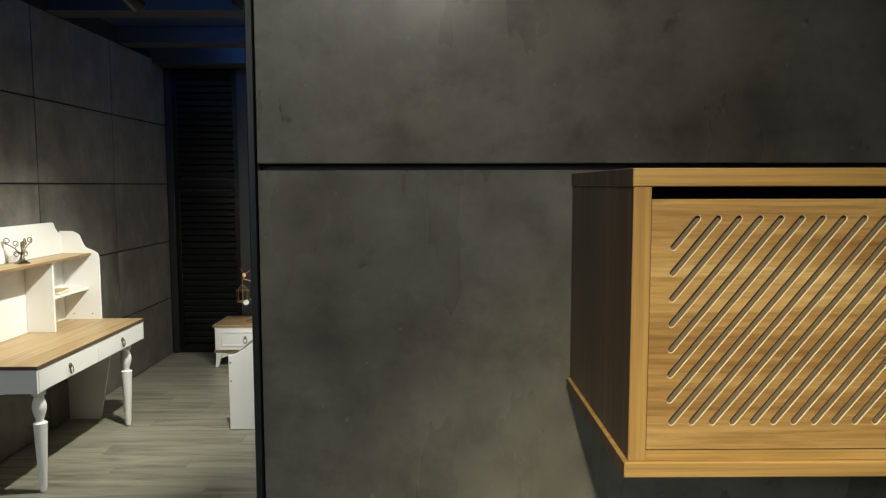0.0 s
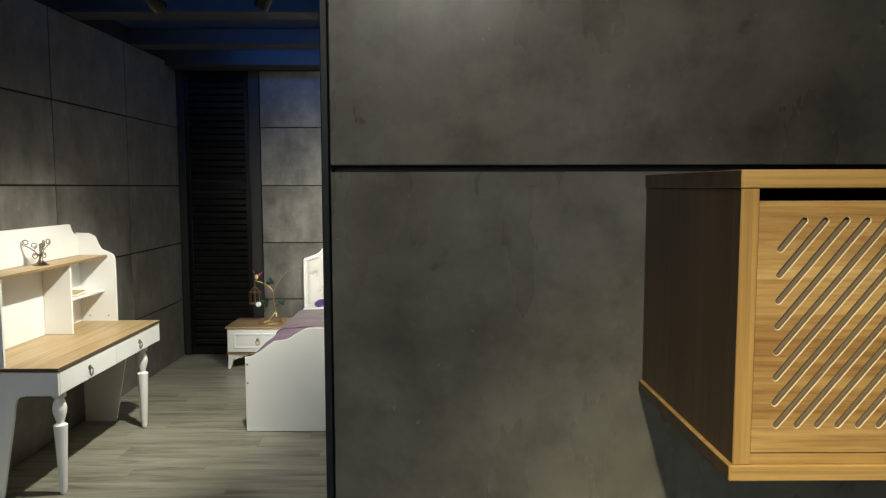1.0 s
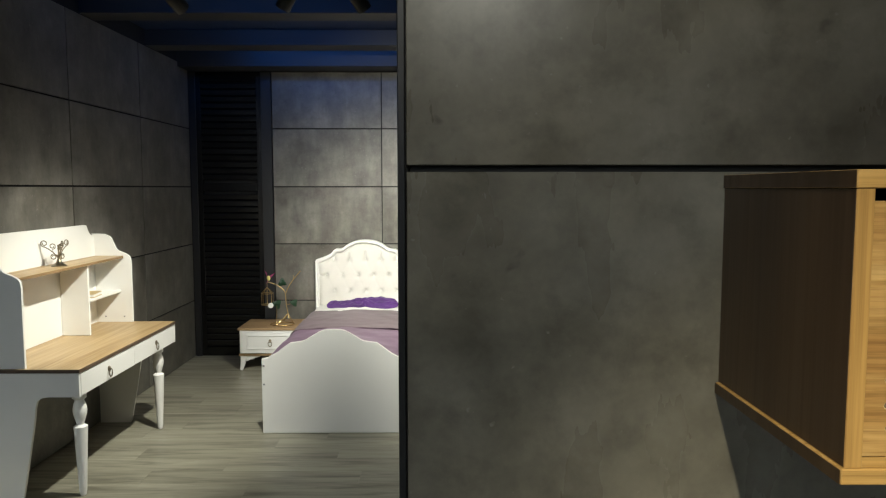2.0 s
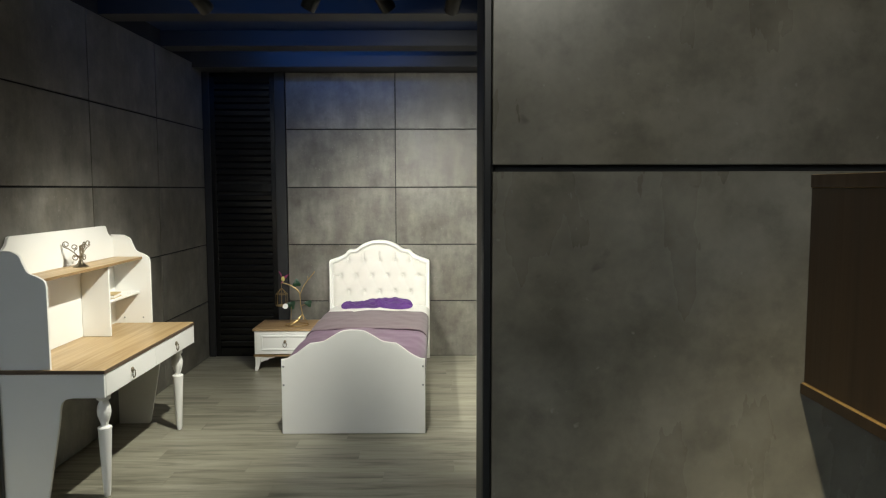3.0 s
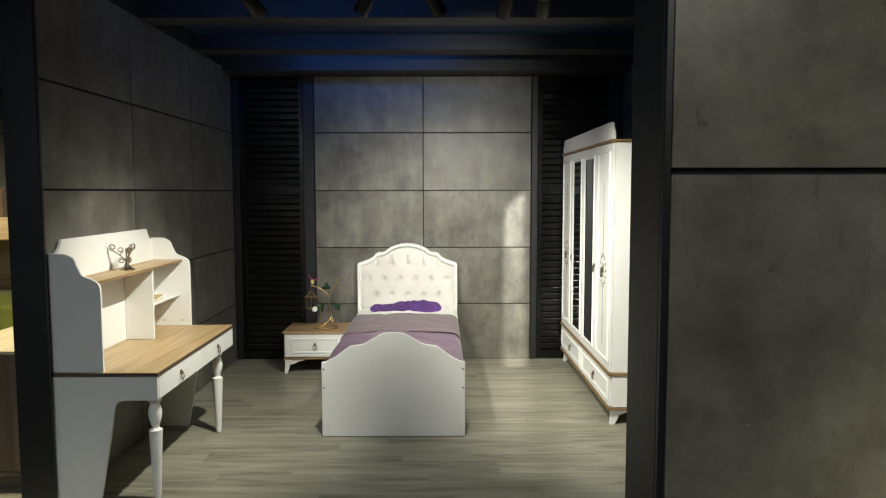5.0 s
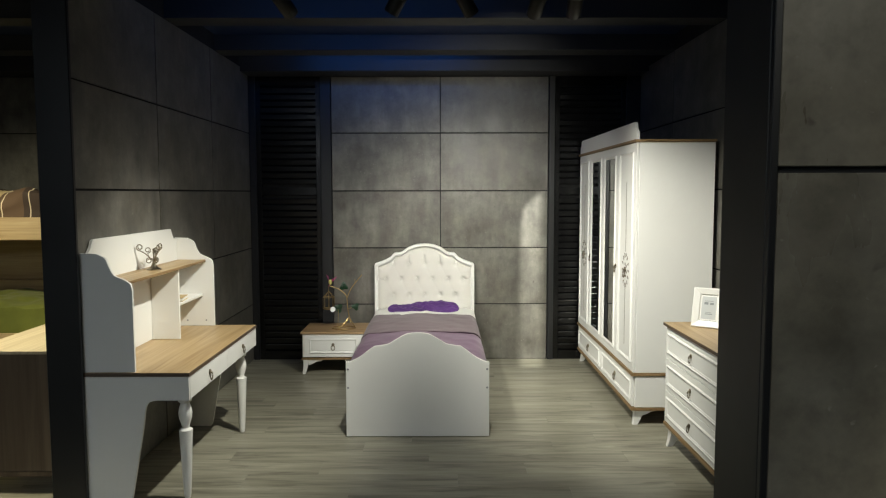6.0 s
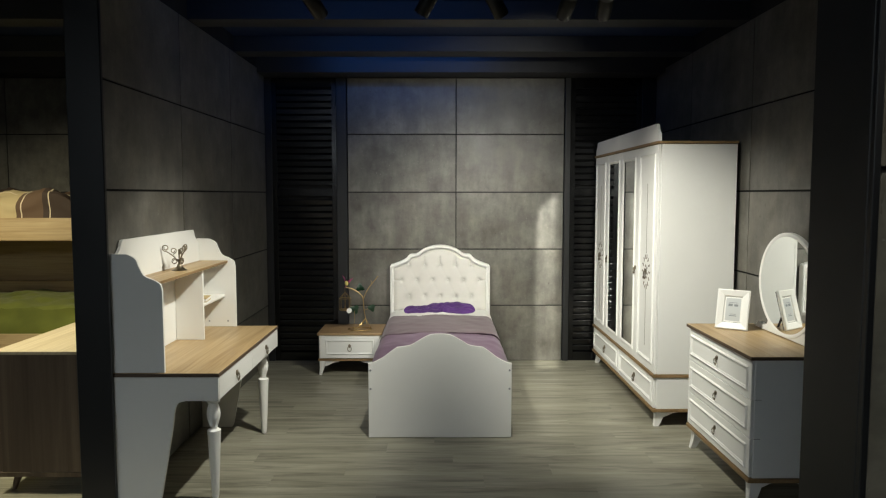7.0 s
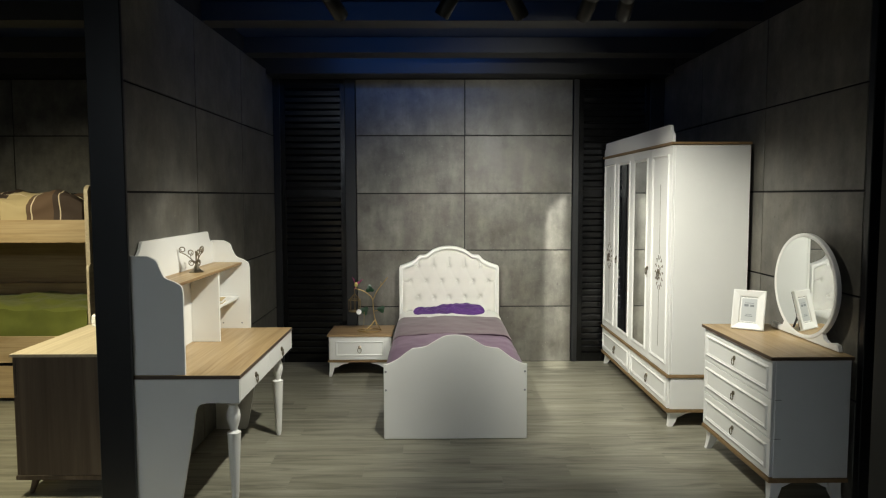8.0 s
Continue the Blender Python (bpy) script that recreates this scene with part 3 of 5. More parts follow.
def bed():
    ob = thing("bed", -1.02, 6.16, 0, "white single bed with tufted cream headboard and scrolled footboard", "bed")
    X0, Y0 = 1.02, -6.16
    foot = crest(0.504, 0.537, 0.650, 0.697, 0.745, 0)
    fb = part("footboard", prism(board(foot, 0.004, 0.0), "y", 5.028 + Y0, 5.058 + Y0, 0.003), WHITE, ob, "plain white scrolled footboard")
    for sx in (-1, 1):
        for z in (0.355, 0.487):
            bm = lathe([(0.006, 0.0), (0.0075, 0.003), (0.006, 0.0045)], seg=12)
            bmesh.ops.transform(bm, matrix=pose(sx * 0.489, 5.0285 + Y0, z, 90), verts=bm.verts)
            part("bolt", bm, CHROME, fb)
    head = [(0.504, 0.995), (0.495, 1.012)] + spline([(0.480, 1.016), (0.40, 1.045), (0.345, 1.075), (0.318, 1.105), (0.300, 1.118)], 5) + spline([(0.285, 1.119), (0.235, 1.125), (0.165, 1.172), (0.08, 1.202), (0.0, 1.211)], 6)
    hb = part("headboard", prism(board(head, 0.004, 0.0), "y", 7.29 + Y0, 7.35 + Y0, 0.006), WHITE, ob, "white frame round a tufted headboard")
    # raised frame round the upholstery
    outer = [(-u, v) for u, v in head] + [(u, v) for u, v in head[-2::-1]]
    outer = [(-0.504, 0.30)] + outer + [(0.504, 0.30)]
    inset = [(-u * 0.945, v - 0.030) for u, v in head] + [(u * 0.945, v - 0.030) for u, v in head[-2::-1]]
    inset = [(-0.476, 0.30)] + inset + [(0.476, 0.30)]
    bm = bmesh.new()
    lines = []
    for s, y in ((0.0, 7.289), (0.0, 7.262), (0.22, 7.254), (0.75, 7.254), (1.0, 7.264), (1.0, 7.289)):
        lines.append([bm.verts.new((a[0] + (b[0] - a[0]) * s, y + Y0, a[1] + (b[1] - a[1]) * s)) for a, b in zip(outer, inset)])
    for l0, l1 in zip(lines, lines[1:]):
        for k in range(len(l0) - 1):
            bm.faces.new((l0[k], l0[k + 1], l1[k + 1], l1[k]))
    bmesh.ops.recalc_face_normals(bm, faces=bm.faces)
    part("frame_moulding", bm, WHITE, hb, smooth=True)
    # upholstery: cushions between buttons
    inner = sorted([(u * 0.94, v - 0.032) for u, v in head])

    def top_at(x):
        x = abs(x)
        for (u0, v0), (u1, v1) in zip(inner, inner[1:]):
            if u0 <= x <= u1:
                return v0 + (v1 - v0) * (x - u0) / max(u1 - u0, 1e-6)
        return inner[-1][1]

    buttons = []
    for k, (zb, n) in enumerate(((1.005, 5), (0.852, 6), (0.690, 5), (0.535, 6))):
        buttons += [((i - (n - 1) / 2) * 0.157, zb) for i in range(n)]

    def seg_dist(px, pz, a, b):
        ax, az, bx, bz = *a, *b
        t = max(0, min(1, ((px - ax) * (bx - ax) + (pz - az) * (bz - az)) / ((bx - ax) ** 2 + (bz - az) ** 2)))
        return math.hypot(px - ax - t * (bx - ax), pz - az - t * (bz - az))

    seams, pleats = [], []
    for i, a in enumerate(buttons):
        for b in buttons[i + 1:]:
            if 0.14 < abs(a[1] - b[1]) < 0.17 and abs(a[0] - b[0]) < 0.09:
                seams.append((a, b))
        if a[1] > 1.0:
            pleats.append((a, (a[0], a[1] + 0.085)))
        else:
            pleats.append((a, (a[0], a[1] + 0.016)))
    for zb, n in ((0.852, 6), (0.535, 6)):
        pleats += [((-0.392, zb), (-0.465, zb)), ((0.392, zb), (0.465, zb))]
    bm = bmesh.new()
    nx, nz = 120, 96
    grid = []
    for i in range(nx + 1):
        x = -0.474 + 0.948 * i / nx
        zt = top_at(x)
        col = []
        for j in range(nz + 1):
            z = 0.42 + (zt - 0.42) * j / nz
            edge = min(0.474 - abs(x), zt - z)
            puff = 0.040 * (1 - math.exp(-max(edge, 0) / 0.022))
            ds = min(seg_dist(x, z, a, b) for a, b in seams)
            dp = min(seg_dist(x, z, a, b) for a, b in pleats)
            db = min(math.hypot(x - u, z - v) for u, v in buttons)
            puff -= 0.0030 * math.exp(-ds / 0.005) * min(1, edge / 0.04) + 0.015 * math.exp(-dp / 0.007) + 0.034 * math.exp(-(db / 0.021) ** 1.15)
            col.append(bm.verts.new((x, 7.298 + Y0 - puff, z)))
        grid.append(col)
    for i in range(nx):
        for j in range(nz):
            bm.faces.new((grid[i][j], grid[i + 1][j], grid[i + 1][j + 1], grid[i][j + 1]))
    up = part("upholstery", bm, CREAM, hb, "cream button-tufted upholstery", True)
    for u, v in buttons:
        if v > 0.6:
            b2 = bmesh.new()
            bmesh.ops.create_uvsphere(b2, u_segments=10, v_segments=6, radius=0.0085)
            for w in b2.verts:
                w.co = Vector((u + w.co.x, 7.288 + Y0 + w.co.y * 0.5, v + w.co.z))
            o = part("button", b2, CREAM, hb, smooth=True)
    for sx in (-1, 1):
        x = sx * 0.488
        part("side_rail", boxed(min(x, x - sx * 0.024), max(x, x - sx * 0.024), 5.06 + Y0, 7.288 + Y0, 0.16, 0.43, bevel=0.003), WHITE, ob)
    part("slat_base", boxed(-0.46, 0.46, 5.07 + Y0, 7.28 + Y0, 0.24, 0.28), WHITE, ob)
    return ob


bed()


def mattress():
    bm = boxed(-0.462, 0.462, -1.09, 1.09, 0.0, 0.235, bevel=0.045, seg=4)
    m = part("mattress", bm, SHEET, None, smooth=True)
    m.matrix_basis = pose(-1.02, 6.155, 0.281)
    tagged(m, "white mattress with a white fitted sheet", "mattress")


mattress()


def cover():
    """The mauve cover with its head end folded back."""
    ob = thing("bed_cover", -1.02, 6.16, 0.515, "mauve satin bed cover folded back over the bed", "bed cover")

    def sheet(y0, y1, lift, drop, seed):
        bm = bmesh.new()
        nx, ny = 72, 60
        rows = []
        for j in range(ny + 1):
            y = y0 + (y1 - y0) * max(j - 1, 0) / (ny - 1) + (0.03 if j == 0 else 0)
            row = []
            for i in range(nx + 1):
                s = -1 + 2 * i / nx
                a = s * (0.500 + drop)
                if abs(a) <= 0.44:
                    x, z = a, 0.0
                else:
                    t = min(1.0, (abs(a) - 0.44) / (0.06 + drop))
                    x = math.copysign(0.44 + 0.062 * math.sin(min(1, t * 2.2) * math.pi / 2), a)
                    z = -(t ** 1.3) * (drop + 0.03)
                crown = 0.030 * (1 - min(1, abs(x) / 0.5) ** 2.2)
                fold = noise.fractal(Vector((x * 3.0, y * 2.6, seed)), 1.0, 2.0, 3) * 0.011 + noise.noise(Vector((x * 9 + y * 3, y * 5, seed + 4))) * 0.004
                end = 0.35 if j in (0, ny) else 0.9 if j == 1 else 1.0
                row.append(bm.verts.new((x, y, (lift + 0.006) * 1.0 * end + 0.012 * end + z + crown + fold)))
            rows.append(row)
        for a, b in zip(rows, rows[1:]):
            for i in range(nx):
                bm.faces.new((a[i], a[i + 1], b[i + 1], b[i]))
        return bm

    part("cover", sheet(-1.095, 0.35, 0.008, 0.13, 2.0), MAUVE, ob, smooth=True)
    part("turned_back_end", sheet(-0.20, 0.675, 0.020, 0.12, 7.0), MAUVE_FOLD, ob, "greyish mauve reverse of the cover", True)
    top = part("bed_sheet", sheet(0.58, 1.105, 0.007, 0.08, 11.0), SHEET, None, smooth=True)
    top.matrix_basis = pose(-1.02, 6.16, 0.515)
    tagged(top, "white cotton sheet showing at the head end", "sheet")


cover()


def cushion():
    bm = bmesh.new()
    nx, ny = 64, 24
    faces = []
    for side in (1, -1):
        rows = []
        for j in range(ny + 1):
            v = -1 + 2 * j / ny
            row = []
            for i in range(nx + 1):
                u = -1 + 2 * i / nx
                k = u - 0.06
                pinch = 1 - 0.42 * math.exp(-(k / 0.10) ** 2)
                taper = (1 - abs(u) ** 7) ** 0.5 * (0.80 + 0.20 * math.sin(2.4 * u + 0.9))
                width = 0.096 * pinch * max(taper, 0.02)
                edge = max(0.0, (1 - abs(u) ** 6) * (1 - abs(v) ** 2.6)) ** 0.6
                thick = 0.025 * edge * (1 + 0.7 * math.exp(-(k / 0.07) ** 2))
                gather = edge * (0.010 * math.sin(v * 11 + k * 22) * math.exp(-abs(k) / 0.20) + 0.026 * noise.noise(Vector((u * 4.5, v * 2.2, 3.0))) + 0.012 * noise.noise(Vector((u * 8, v * 4, 8.0))))
                x = u * 0.350
                y = v * width + 0.018 * math.sin(3.1 * u + 0.6) + 0.030 * noise.noise(Vector((u * 3.4, v * 0.6, 5.0)))
                z = side * thick + (gather if side > 0 else 0) + 0.030
                row.append(bm.verts.new((x, y, max(z, 0.004))))
            rows.append(row)
        for a, b in zip(rows, rows[1:]):
            for i in range(nx):
                bm.faces.new((a[i], a[i + 1], b[i + 1], b[i]) if side > 0 else (a[i + 1], a[i], b[i], b[i + 1]))
    bmesh.ops.remove_doubles(bm, verts=bm.verts, dist=0.0006)
    bmesh.ops.recalc_face_normals(bm, faces=bm.faces)
    ob = part("cushion", bm, PURPLE, None, smooth=True)
    ob.matrix_basis = pose(-1.025, 7.050, 0.572, 30, 0, 0)
    knot = bmesh.new()
    bmesh.ops.create_uvsphere(knot, u_segments=20, v_segments=14, radius=0.03)
    for v in knot.verts:
        w = v.co.copy()
        fold = 1 + 0.12 * math.sin(9 * math.atan2(w.z, w.x))
        v.co = Vector((0.022 + w.x * 0.75 * fold, 0.006 + w.y * 1.9, 0.040 + w.z * 0.75 * fold))
    part("knot", knot, PURPLE, ob, "tight gathered knot", True)
    tagged(ob, "gathered purple satin cushion lying by the headboard", "cushion")


cushion()


# ---- nightstand ----
def nightstand():
    ob = thing("nightstand", -1.878, 7.03, 0, "white nightstand with oak top and one framed drawer", "nightstand")
    ob.matrix_basis = ob.matrix_basis @ Matrix.Diagonal((1, 1, 1.10, 1))
    part("body", boxed(-0.295, 0.295, -0.230, 0.225, 0.147, 0.349, bevel=0.003), WHITE, ob)
    part("top", boxed(-0.308, 0.308, -0.252, 0.235, 0.351, 0.371, bevel=0.003), OAK_X, ob, "oak top")
    part("base_trim", boxed(-0.303, 0.303, -0.240, 0.228, 0.127, 0.145, bevel=0.002), OAK_EDGE, ob, "oak base strip")
    pivot = part("drawer", boxed(-0.285, 0.285, -0.2495, -0.2315, 0.152, 0.345, bevel=0.002), WHITE, ob)
    a, b, c, d = -0.228, 0.228, 0.184, 0.315
    bm = bmesh.new()
    rings = []
    for inset, up in ((0.0, 0.0), (0.003, 0.006), (0.008, 0.008), (0.016, 0.003), (0.018, 0.0)):
        rings.append([bm.verts.new((x, -0.2500 - up, z)) for x, z in ((a + inset, c + inset), (b - inset, c + inset), (b - inset, d - inset), (a + inset, d - inset))])
    for r0, r1 in zip(rings, rings[1:]):
        for i in range(4):
            bm.faces.new((r0[i], r0[(i + 1) % 4], r1[(i + 1) % 4], r1[i]))
    bmesh.ops.recalc_face_normals(bm, faces=bm.faces)
    part("moulding", bm, WHITE, pivot)
    ring_pull(pivot, 0.0, -0.2500, 0.252, "-y", 1.3)
    for sx in (-1, 1):
        for y, sy in ((-0.205, -1), (0.185, 1)):
            splay_leg(ob, sx * 0.262, y, 0.126, sx * 0.022, sy * 0.010)
        bracket(ob, "x", sx * 0.236, -0.215, 0.126, -sx)


nightstand()


def flower_stand():
    """A bent gold wire stand with leaves, a small cage and a toy bird."""
    ob = thing("wire_ornament", -1.80, 6.97, 0.4085, "gold wire ornament with glass leaves and tiny cage", "ornament")
    ring = [(0.115 * math.cos(a), 0.085 * math.sin(a), 0.005) for a in [2 * math.pi * i / 32 for i in range(32)]]
    part("base_ring", tube(ring, 0.0045, 8, True), GOLD, ob, smooth=True)
    stem = spline([(0.07, -0.02, 0.06), (0.055, 0.0, 0.11), (0.040, 0.0, 0.20), (0.030, 0.0, 0.312), (-0.010, 0.0, 0.360), (-0.060, 0.0, 0.392), (-0.135, 0.0, 0.416)], 8)
    part("stem", tube(stem, 0.0046, 8), GOLD, ob, smooth=True)
    twig = spline([(0.032, 0.0, 0.29), (0.065, 0.0, 0.37), (0.105, 0.01, 0.43), (0.18, 0.01, 0.522)], 6)
    part("twig", tube(twig, 0.0046, 6), GOLD, ob, smooth=True)
    shoot = spline([(0.105, 0.01, 0.43), (0.115, 0.0, 0.455), (0.112, 0.0, 0.48)], 4)
    part("twig", tube(shoot, 0.003, 6), GOLD, ob, smooth=True)
    shoot = spline([(-0.060, -0.02, 0.006), (-0.052, -0.01, 0.09), (-0.050, -0.004, 0.20)], 6)
    part("twig", tube(shoot, 0.0026, 6), GOLD, ob, smooth=True)
    shoot = spline([(0.040, 0.0, 0.19), (0.075, 0.0, 0.20), (0.117, -0.004, 0.212)], 5)
    part("twig", tube(shoot, 0.0026, 6), GOLD, ob, smooth=True)
    for foot in ((0.112, 0.01), (-0.05, -0.075), (-0.02, 0.083)):
        stay = spline([(*foot, 0.006), (foot[0] * 0.5 + 0.03, foot[1] * 0.5, 0.05), (0.055, 0.0, 0.11)], 6)
        part("stay", tube(stay, 0.0040, 6), GOLD, ob, smooth=True)
    for x, z, s, r in ((0.007, 0.41, 0.046, 20), (-0.048, 0.198, 0.050, -15), (0.117, 0.212, 0.042, 10)):
        bm = bmesh.new()
        c = bm.verts.new((x, -0.012, z))
        rim = []
        for k in range(14):
            a = 2 * math.pi * k / 14
            rr = s * (0.80 + 0.20 * math.cos(3 * a + r))
            rim.append(bm.verts.new((x + rr * math.cos(a), -0.004 - 0.010 * math.cos(2 * a), z + rr * math.sin(a))))
        for k in range(14):
            bm.faces.new((c, rim[k], rim[(k + 1) % 14]))
        bmesh.ops.solidify(bm, geom=bm.faces[:], thickness=0.002)
        part("leaf", bm, LEAF, ob, smooth=True)
    cx = -0.142
    cage = bmesh.new()
    for z in (0.196, 0.306):
        tube([(cx + 0.056 * math.cos(a), 0.056 * math.sin(a), z) for a in [2 * math.pi * i / 18 for i in range(18)]], 0.0032, 6, True, cage)
    for k in range(8):
        a = 2 * math.pi * k / 8 + 0.2
        x, y = 0.056 * math.cos(a), 0.056 * math.sin(a)
        tube([(cx + x, y, 0.196), (cx + x, y, 0.306), (cx, 0, 0.366)], 0.0022, 5, False, cage)
    tube([(cx, 0, 0.366), (cx, 0, 0.416)], 0.002, 5, False, cage)
    part("cage", cage, GOLD, ob, smooth=True)
    part("cage_floor", lathe([(0.054, 0.190), (0.054, 0.196)], cx, 0.0, 16), GOLD, ob)
    disc = lathe([(0.024, -0.004), (0.026, 0.0), (0.024, 0.004)], seg=18)
    bmesh.ops.transform(disc, matrix=pose(-0.095, -0.065, 0.196, 90, 0, 20), verts=disc.verts)
    part("tag_disc", disc, WHITE, ob, smooth=True)
    bird = bmesh.new()
    bmesh.ops.create_uvsphere(bird, u_segments=12, v_segments=8, radius=0.020)
    for v in bird.verts:
        v.co = Vector((-0.126 + v.co.x * 0.9, v.co.y * 0.8, 0.452 + v.co.z * 1.25))
    part("bird_body", bird, YELLOW, ob, smooth=True)
    for pts in (((-0.136, 0, 0.455), (-0.165, -0.01, 0.532), (-0.138, -0.01, 0.505)), ((-0.118, 0, 0.475), (-0.055, -0.01, 0.510), (-0.100, -0.01, 0.455)), ((-0.133, 0, 0.440), (-0.146, -0.01, 0.400), (-0.122, -0.01, 0.436))):
        bm = bmesh.new()
        bm.faces.new([bm.verts.new(p) for p in pts])
        bmesh.ops.solidify(bm, geom=bm.faces[:], thickness=0.003)
        part("feather", bm, PINK, ob)


flower_stand()


# ---- desk with hutch ----
def desk():
    ob = thing("desk", -2.49, 4.58, 0, "white writing desk with oak top, hutch and turned legs", "desk")
    X0, Y0 = 2.49, -4.58
    ya, yb = 3.878 + Y0, 5.285 + Y0
    xb, xf = -2.782 + X0, -2.213 + X0
    top = part("desktop", boxed(xb, xf, ya, yb, 0.737, 0.758, bevel=0.002), OAK, ob, "oak desktop with dark edge")
    part("edge_band", boxed(xb, xf + 0.0025, ya - 0.0025, ya - 0.0001, 0.738, 0.757), EDGE, top)
    part("edge_band", boxed(xf + 0.0002, xf + 0.0027, ya, yb, 0.738, 0.757), EDGE, top)
    # apron
    part("apron_front", boxed(xf - 0.035, xf - 0.016, ya + 0.019, yb - 0.019, 0.606, 0.735, bevel=0.002), WHITE, ob)
    part("apron_back", boxed(xb + 0.01, xb + 0.03, ya + 0.019, yb - 0.019, 0.56, 0.735, bevel=0.002), WHITE, ob)
    for k, (a, b) in enumerate(((ya + 0.022, 4.58 + Y0 - 0.002), (4.58 + Y0 + 0.002, yb - 0.022))):
        dr = part("drawer", boxed(xf - 0.0145, xf - 0.0025, a, b, 0.608, 0.733, bevel=0.002), WHITE, ob)
        ring_pull(dr, xf - 0.002, (4.225 + Y0, 4.925 + Y0)[k], 0.668, "+x", 1.35)
    for y0, y1 in ((ya, ya + 0.018), (yb - 0.018, yb)):
        cx = -2.43 + X0
        out = [(xb + 0.005, 0.004), (-2.560 + X0, 0.004), (-2.548 + X0, 0.02)]
        out += spline([(-2.536 + X0, 0.08), (-2.470 + X0, 0.44), (-2.455 + X0, 0.545), (-2.435 + X0, 0.592), (-2.390 + X0, 0.606)], 6)
        out += [(xf - 0.003, 0.606), (xf - 0.003, 0.735), (xb + 0.005, 0.735)]
        part("gable", prism(out, "y", y0, y1), WHITE, ob, "tapered white side panel")
    leg_profile = [(0.008, 0.0), (0.013, 0.004), (0.0165, 0.03), (0.030, 0.385), (0.031, 0.400), (0.026, 0.404), (0.0175, 0.410), (0.0165, 0.420), (0.022, 0.440), (0.029, 0.470), (0.031, 0.495), (0.027, 0.525), (0.020, 0.548), (0.022, 0.556), (0.030, 0.562), (0.030, 0.606)]
    for y in (4.020, 5.140):
        part("leg", lathe([(r * 1.22, z) for r, z in leg_profile], -2.312 + X0 + 0.022, y + Y0, 28), WHITE, ob, "turned white leg", True)
    # hutch
    side = [(xb + 0.002, 0.759), (-2.505 + X0, 0.759), (-2.505 + X0, 1.200)]
    side += spline([(-2.506 + X0, 1.205), (-2.515 + X0, 1.238), (-2.550 + X0, 1.262), (-2.600 + X0, 1.285), (-2.625 + X0, 1.330), (-2.645 + X0, 1.375), (-2.690 + X0, 1.400)], 6)
    side += [(xb + 0.002, 1.402)]
    for y0, y1 in ((3.885, 3.903), (5.250, 5.268)):
        sp = part("hutch_side", prism(side, "y", y0 + Y0, y1 + Y0, 0.0015), WHITE, ob, "scrolled white hutch side")
        if y0 > 5:
            for x in (-2.70, -2.565):
                bm = lathe([(0.005, 0.0), (0.006, 0.002), (0.005, 0.003)], seg=10)
                bmesh.ops.transform(bm, matrix=pose(x + X0, y0 + Y0, 0.80, 90), verts=bm.verts)
                part("cam_bolt", bm, CHROME, sp)
    back = [(3.904 + Y0, 0.760), (5.249 + Y0, 0.760), (5.249 + Y0, 1.385)]
    back += spline([(5.247 + Y0, 1.388), (5.205 + Y0, 1.398), (5.172 + Y0, 1.425), (5.150 + Y0, 1.462), (5.128 + Y0, 1.470)], 5)
    back += spline([(4.025 + Y0, 1.470), (4.003 + Y0, 1.462), (3.981 + Y0, 1.425), (3.948 + Y0, 1.398), (3.906 + Y0, 1.388)], 5)
    part("hutch_back", prism(back, "x", -2.780 + X0, -2.764 + X0), WHITE, ob, "white hutch back board")
    sh = part("shelf", boxed(-2.762 + X0, -2.560 + X0, 3.904 + Y0, 5.249 + Y0, 1.226, 1.243, bevel=0.0015), OAK, ob, "oak shelf board")
    part("edge_band", boxed(-2.5598 + X0, -2.5585 + X0, 3.905 + Y0, 5.248 + Y0, 1.227, 1.242), OAK_EDGE, sh)
    part("divider", boxed(-2.762 + X0, -2.580 + X0, 4.762 + Y0, 4.780 + Y0, 0.760, 1.225, bevel=0.0015), WHITE, ob)
    part("small_shelf", boxed(-2.762 + X0, -2.585 + X0, 4.781 + Y0, 5.249 + Y0, 0.978, 0.995, bevel=0.0015), WHITE, ob)


desk()


